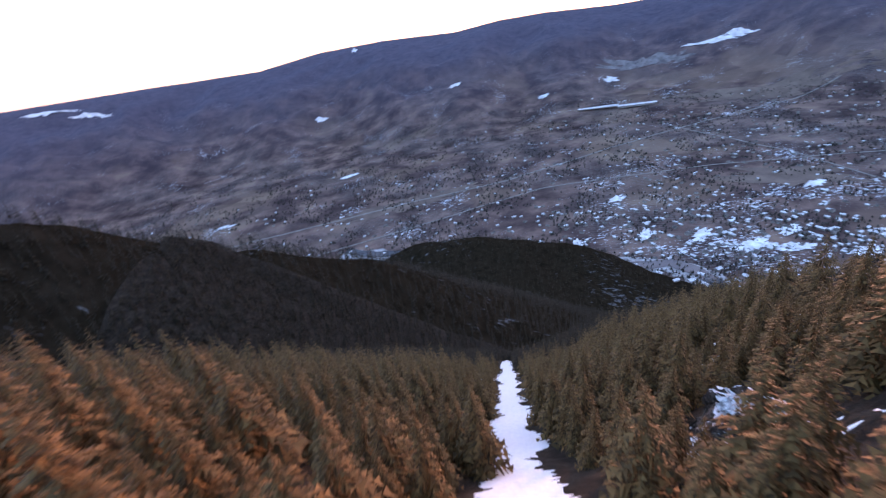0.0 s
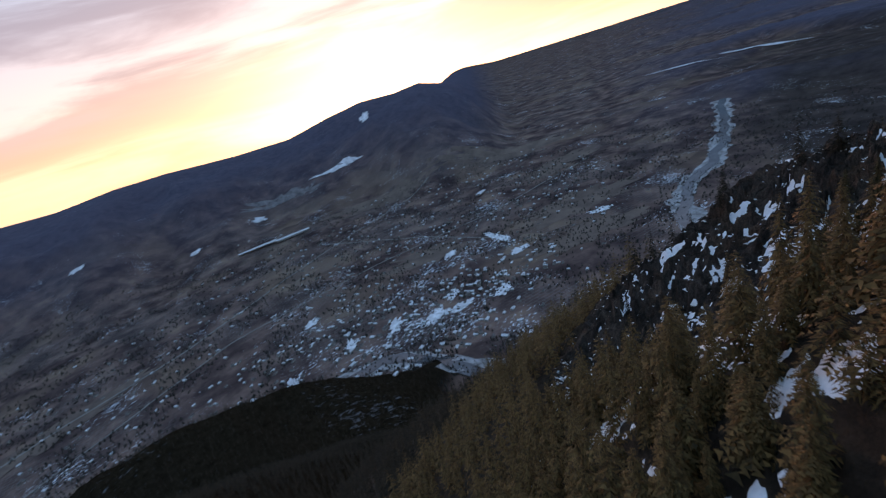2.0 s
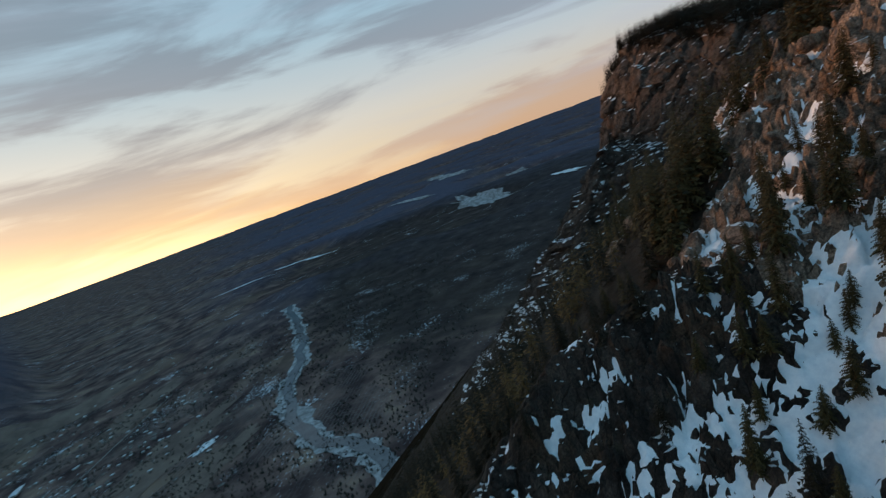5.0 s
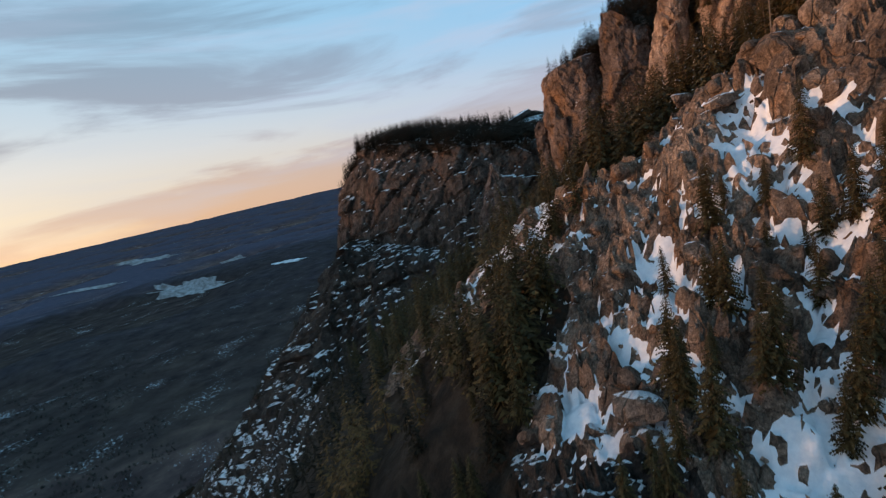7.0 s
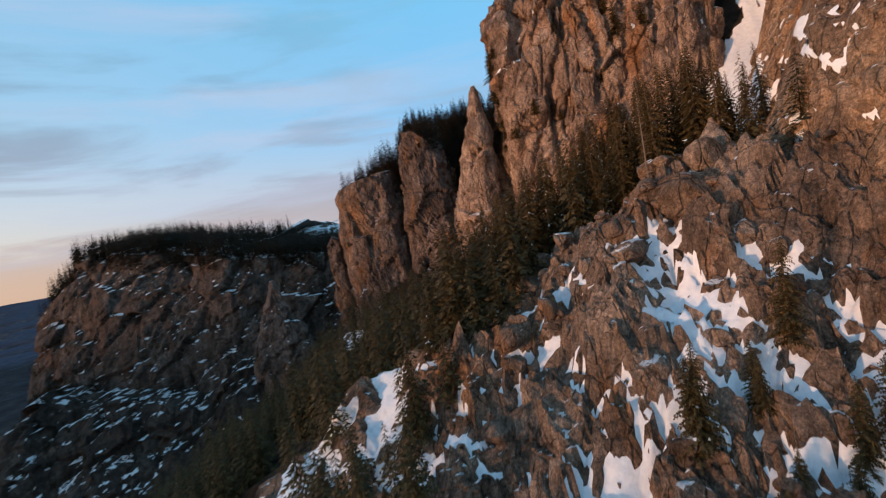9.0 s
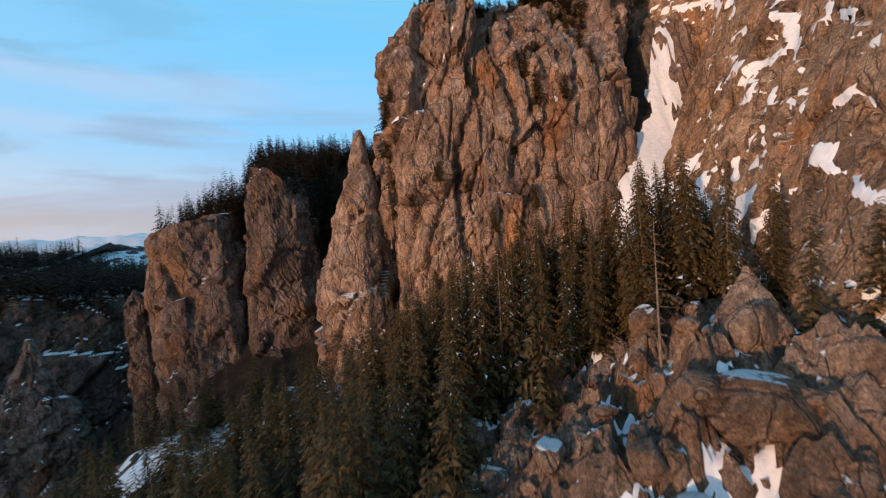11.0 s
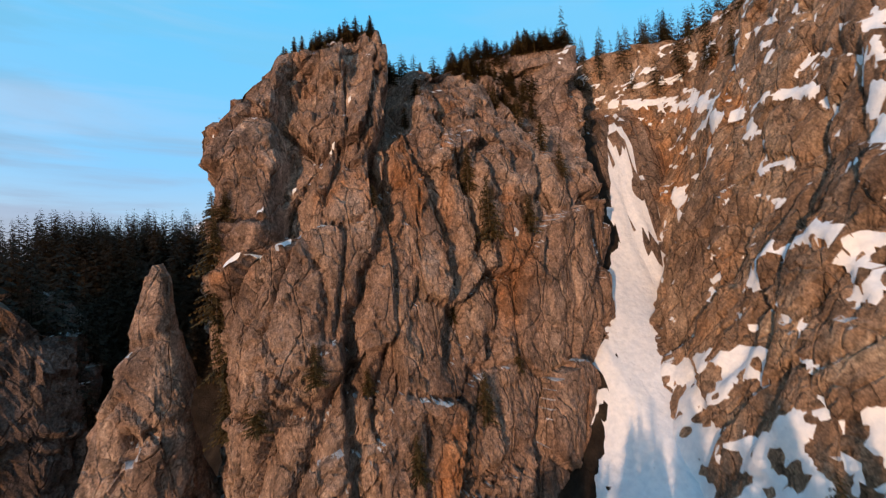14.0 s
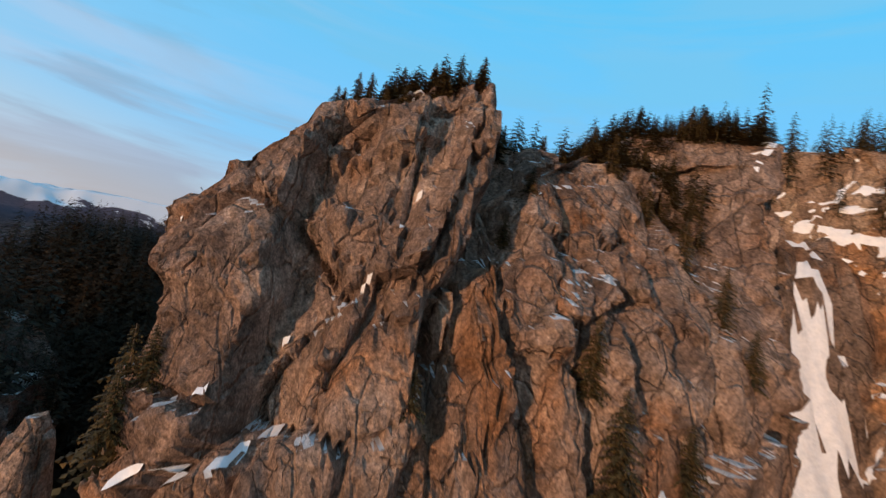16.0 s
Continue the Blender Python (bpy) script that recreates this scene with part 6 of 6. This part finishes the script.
def house_meshes(l, w, h, roof):
    """Walls with gables, and a roof of two thick slopes with eaves."""
    bm = bmesh.new()
    v = [bm.verts.new(c) for c in ((-l, -w, -2), (l, -w, -2), (l, w, -2), (-l, w, -2), (-l, -w, h), (l, -w, h), (l, w, h), (-l, w, h), (-l, 0, h * 1.55), (l, 0, h * 1.55))]
    for q in ((0, 1, 5, 4), (1, 2, 6, 9, 5), (2, 3, 7, 6), (3, 0, 4, 8, 7)):
        bm.faces.new([v[i] for i in q])
    wall = bpy.data.meshes.new("wall")
    bm.to_mesh(wall)
    bm.free()
    wall.materials.append(HOUSE_WALL)
    bm = bmesh.new()
    rows = []
    for e in (-1.07, 1.07):
        rows.append([bm.verts.new((l * e, y, z)) for y, z in ((-w * 1.15, h * 0.93), (0, h * 1.57), (w * 1.15, h * 0.93), (w * 1.15, h * 0.93 + 0.4), (0, h * 1.57 + 0.45), (-w * 1.15, h * 0.93 + 0.4))])
    for i in range(6):
        bm.faces.new((rows[0][i], rows[0][(i + 1) % 6], rows[1][(i + 1) % 6], rows[1][i]))
    bm.faces.new(rows[0][::-1])
    bm.faces.new(rows[1])
    top = bpy.data.meshes.new("roof")
    bm.to_mesh(top)
    bm.free()
    top.materials.append(roof)
    return wall, top


HOUSES = [house_meshes(8.5, 5.5, 5, ROOF_PALE), house_meshes(7, 6, 5.5, ROOF_DARK), house_meshes(10, 5.5, 4.5, ROOF_PALE)]


def house(p, k, size, turn, kind):
    root = new("house")
    root.matrix_world = pose(*p, 0, 0, turn) @ Matrix.Scale(k * size, 4)
    for name, me in zip(("wall", "roof"), HOUSES[kind]):
        new(name, me).parent = root
    tagged(root, "small gabled house with a dark roof" if kind == 1 else "small gabled house under a snowy pale roof", "house", "houses of the valley town")


def houses():
    """Small gabled houses of the valley town, far below."""
    rs = np.random.RandomState(15)
    V, Fc, idx = [], [], []
    spots = []
    for cx, cy, spread, n in ((1180, 1560, 330, 240), (1450, 1400, 260, 120), (760, 1950, 300, 110), (1700, 2300, 420, 140), (2550, 1750, 420, 120), (300, 2500, 600, 120), (3200, 2600, 700, 110), (-900, 2700, 600, 90), (1500, 3300, 700, 110)):
        spots += [(cx + rs.normal() * spread, cy + rs.normal() * spread * 0.6) for _ in range(n)]
    for n, (x, y) in enumerate(spots):
        p, k = place_on(x, y)
        if n < 240:
            house(p, k, rs.uniform(0.85, 1.35), 20 + float(rs.choice((0, 90))) + rs.normal() * 8, n % 3)
            continue
        l, w, h = rs.uniform(6, 11) * k, rs.uniform(4.5, 7) * k, rs.uniform(4, 6) * k
        a = radians(20 + rs.choice((0, 90)) + rs.normal() * 8)
        c, s = math.cos(a), math.sin(a)
        base = len(V)
        for px, py, pz in ((-l, -w, -2), (l, -w, -2), (l, w, -2), (-l, w, -2), (-l, -w, h), (l, -w, h), (l, w, h), (-l, w, h), (-l * 1.06, 0, h * 1.6), (l * 1.06, 0, h * 1.6)):
            V.append((p[0] + px * c - py * s, p[1] + px * s + py * c, p[2] + pz))
        f = [(0, 1, 5, 4), (1, 2, 6, 5), (2, 3, 7, 6), (3, 0, 4, 7), (4, 5, 9, 8), (6, 7, 8, 9), (5, 6, 9), (7, 4, 8)]
        Fc += [tuple(base + i for i in q) for q in f]
        roof = 1 if rs.rand() < 0.6 else 2
        idx += [0, 0, 0, 0, roof, roof, 0, 0]
    ob = mesh_object("valley_houses", V, Fc, None, mats=[HOUSE_WALL, ROOF_PALE, ROOF_DARK], index=idx)
    tagged(ob, "small gabled houses with snowy roofs in the valley", "houses", kind="stuff")


houses()


def long_hall(x, y, l, w, h, turn):
    p, k = place_on(x, y)
    root = new("long_hall")
    root.matrix_world = pose(*p, 0, 0, turn)
    bm = bmesh.new()
    bmesh.ops.create_cube(bm, size=1, matrix=Matrix.Translation((0, 0, h * k / 2)) @ Matrix.Diagonal((l * k, w * k, h * k, 1)))
    part("wall", bm, HOUSE_WALL, root)
    bm = bmesh.new()
    a = [bm.verts.new(v) for v in ((-l * .51 * k, -w * .55 * k, h * k + .1), (l * .51 * k, -w * .55 * k, h * k + .1), (l * .51 * k, w * .55 * k, h * k + .1), (-l * .51 * k, w * .55 * k, h * k + .1),
                                    (-l * .51 * k, 0, h * 1.25 * k), (l * .51 * k, 0, h * 1.25 * k))]
    for q in ((0, 1, 5, 4), (2, 3, 4, 5), (1, 2, 5), (3, 0, 4), (3, 2, 1, 0)):
        bm.faces.new([a[i] for i in q])
    part("roof", bm, ROOF_PALE, root, "pale flat-pitched roof")
    tagged(root, "long pale-roofed hall far out in the valley", "building")


long_hall(1810, 3940, 300, 60, 14, -18)
long_hall(1540, 4100, 330, 80, 8, -20)
long_hall(2700, 2450, 120, 40, 10, 15)


def copses():
    """Dark clumps of trees over the valley floor."""
    rs = np.random.RandomState(19)
    n = 34000
    d = 900 + 3600 * rs.rand(n) ** 1.2
    a = np.radians(-45 + 140 * rs.rand(n))
    x, y = CENTRE[0] + d * np.sin(a), CENTRE[1] + d * np.cos(a)
    dense = fbm(x / 260, y / 260, octaves=4, seed=91) + 0.25 * fbm(x / 60, y / 60, octaves=2, seed=92)
    ok = (dense > -0.05) & (far_land(x, y) < VALLEY + 60)
    x, y = x[ok], y[ok]
    p, k = plain(x, y)
    V, Fc = [], []
    for i in range(len(x)):
        h, r = rs.uniform(9, 19) * k[i], rs.uniform(2.6, 5.0) * k[i]
        b = len(V)
        px, py, pz = p[i]
        t = rs.rand() * 6.28
        for j in range(4):
            V.append((px + math.cos(t + j * 1.57) * r * (0.7 + 0.6 * rs.rand()), py + math.sin(t + j * 1.57) * r * (0.7 + 0.6 * rs.rand()), pz + h * 0.15))
        V.append((px + rs.uniform(-.4, .4) * r, py + rs.uniform(-.4, .4) * r, pz + h))
        Fc += [(b, b + 1, b + 4), (b + 1, b + 2, b + 4), (b + 2, b + 3, b + 4), (b + 3, b, b + 4)]
    ob = mesh_object("valley_copses", V, Fc, COPSE)
    tagged(ob, "dark bare copses and tree rows in the valley", "woods", kind="stuff")


COPSE = leaf_material("copse", (0.020, 0.018, 0.016), (0.075, 0.060, 0.050))
copses()


# ---------------------------------------------------------------- dead trees
def dead_tree(x, y, z, height, seed):
    rnd = random.Random(seed)
    root = new("dead_tree")
    root.matrix_world = pose(x, y, z, rnd.uniform(-3, 3), rnd.uniform(-3, 3), rnd.uniform(0, 360))
    bm = bmesh.new()
    loops = []
    for r in range(7):
        k = r / 6
        rad = 0.010 * height * (1 - k) + 0.015
        loops.append([bm.verts.new((math.cos(a) * rad, math.sin(a) * rad, height * k - 0.5 * (1 - k))) for a in (math.pi / 3 * i for i in range(6))])
    for lo, hi in zip(loops, loops[1:]):
        for i in range(6):
            bm.faces.new((lo[i], lo[(i + 1) % 6], hi[(i + 1) % 6], hi[i]))
    part("trunk", bm, DEADWOOD, root)
    for b in range(34):
        k = 0.25 + 0.72 * b / 34
        a, l = b * 2.4, height * 0.13 * (1.1 - k) * rnd.uniform(0.4, 1.2) + 0.15
        bm = bmesh.new()
        base = [bm.verts.new((0.04 * math.cos(t) * -math.sin(a), 0.04 * math.cos(t) * math.cos(a), height * k + 0.04 * math.sin(t))) for t in (0, 2.1, 4.2)]
        tip = bm.verts.new((math.cos(a) * l, math.sin(a) * l, height * k - l * rnd.uniform(0.0, 0.4)))
        for i in range(3):
            bm.faces.new((base[i], base[(i + 1) % 3], tip))
        part("branch", bm, DEADWOOD, root)
    return tagged(root, "bare grey dead fir with broken stub branches", "tree")


DEADWOOD = flat_material("deadwood", (0.10, 0.078, 0.06), (0.24, 0.19, 0.15), 4.0)
for n, (x, y, h) in enumerate([(109.4, -0.9, 13.0), (121.0, -12.0, 15.0), (167.0, -24.0, 13.0)]):
    dead_tree(x, y, ground_z(x, y), h, 300 + n)
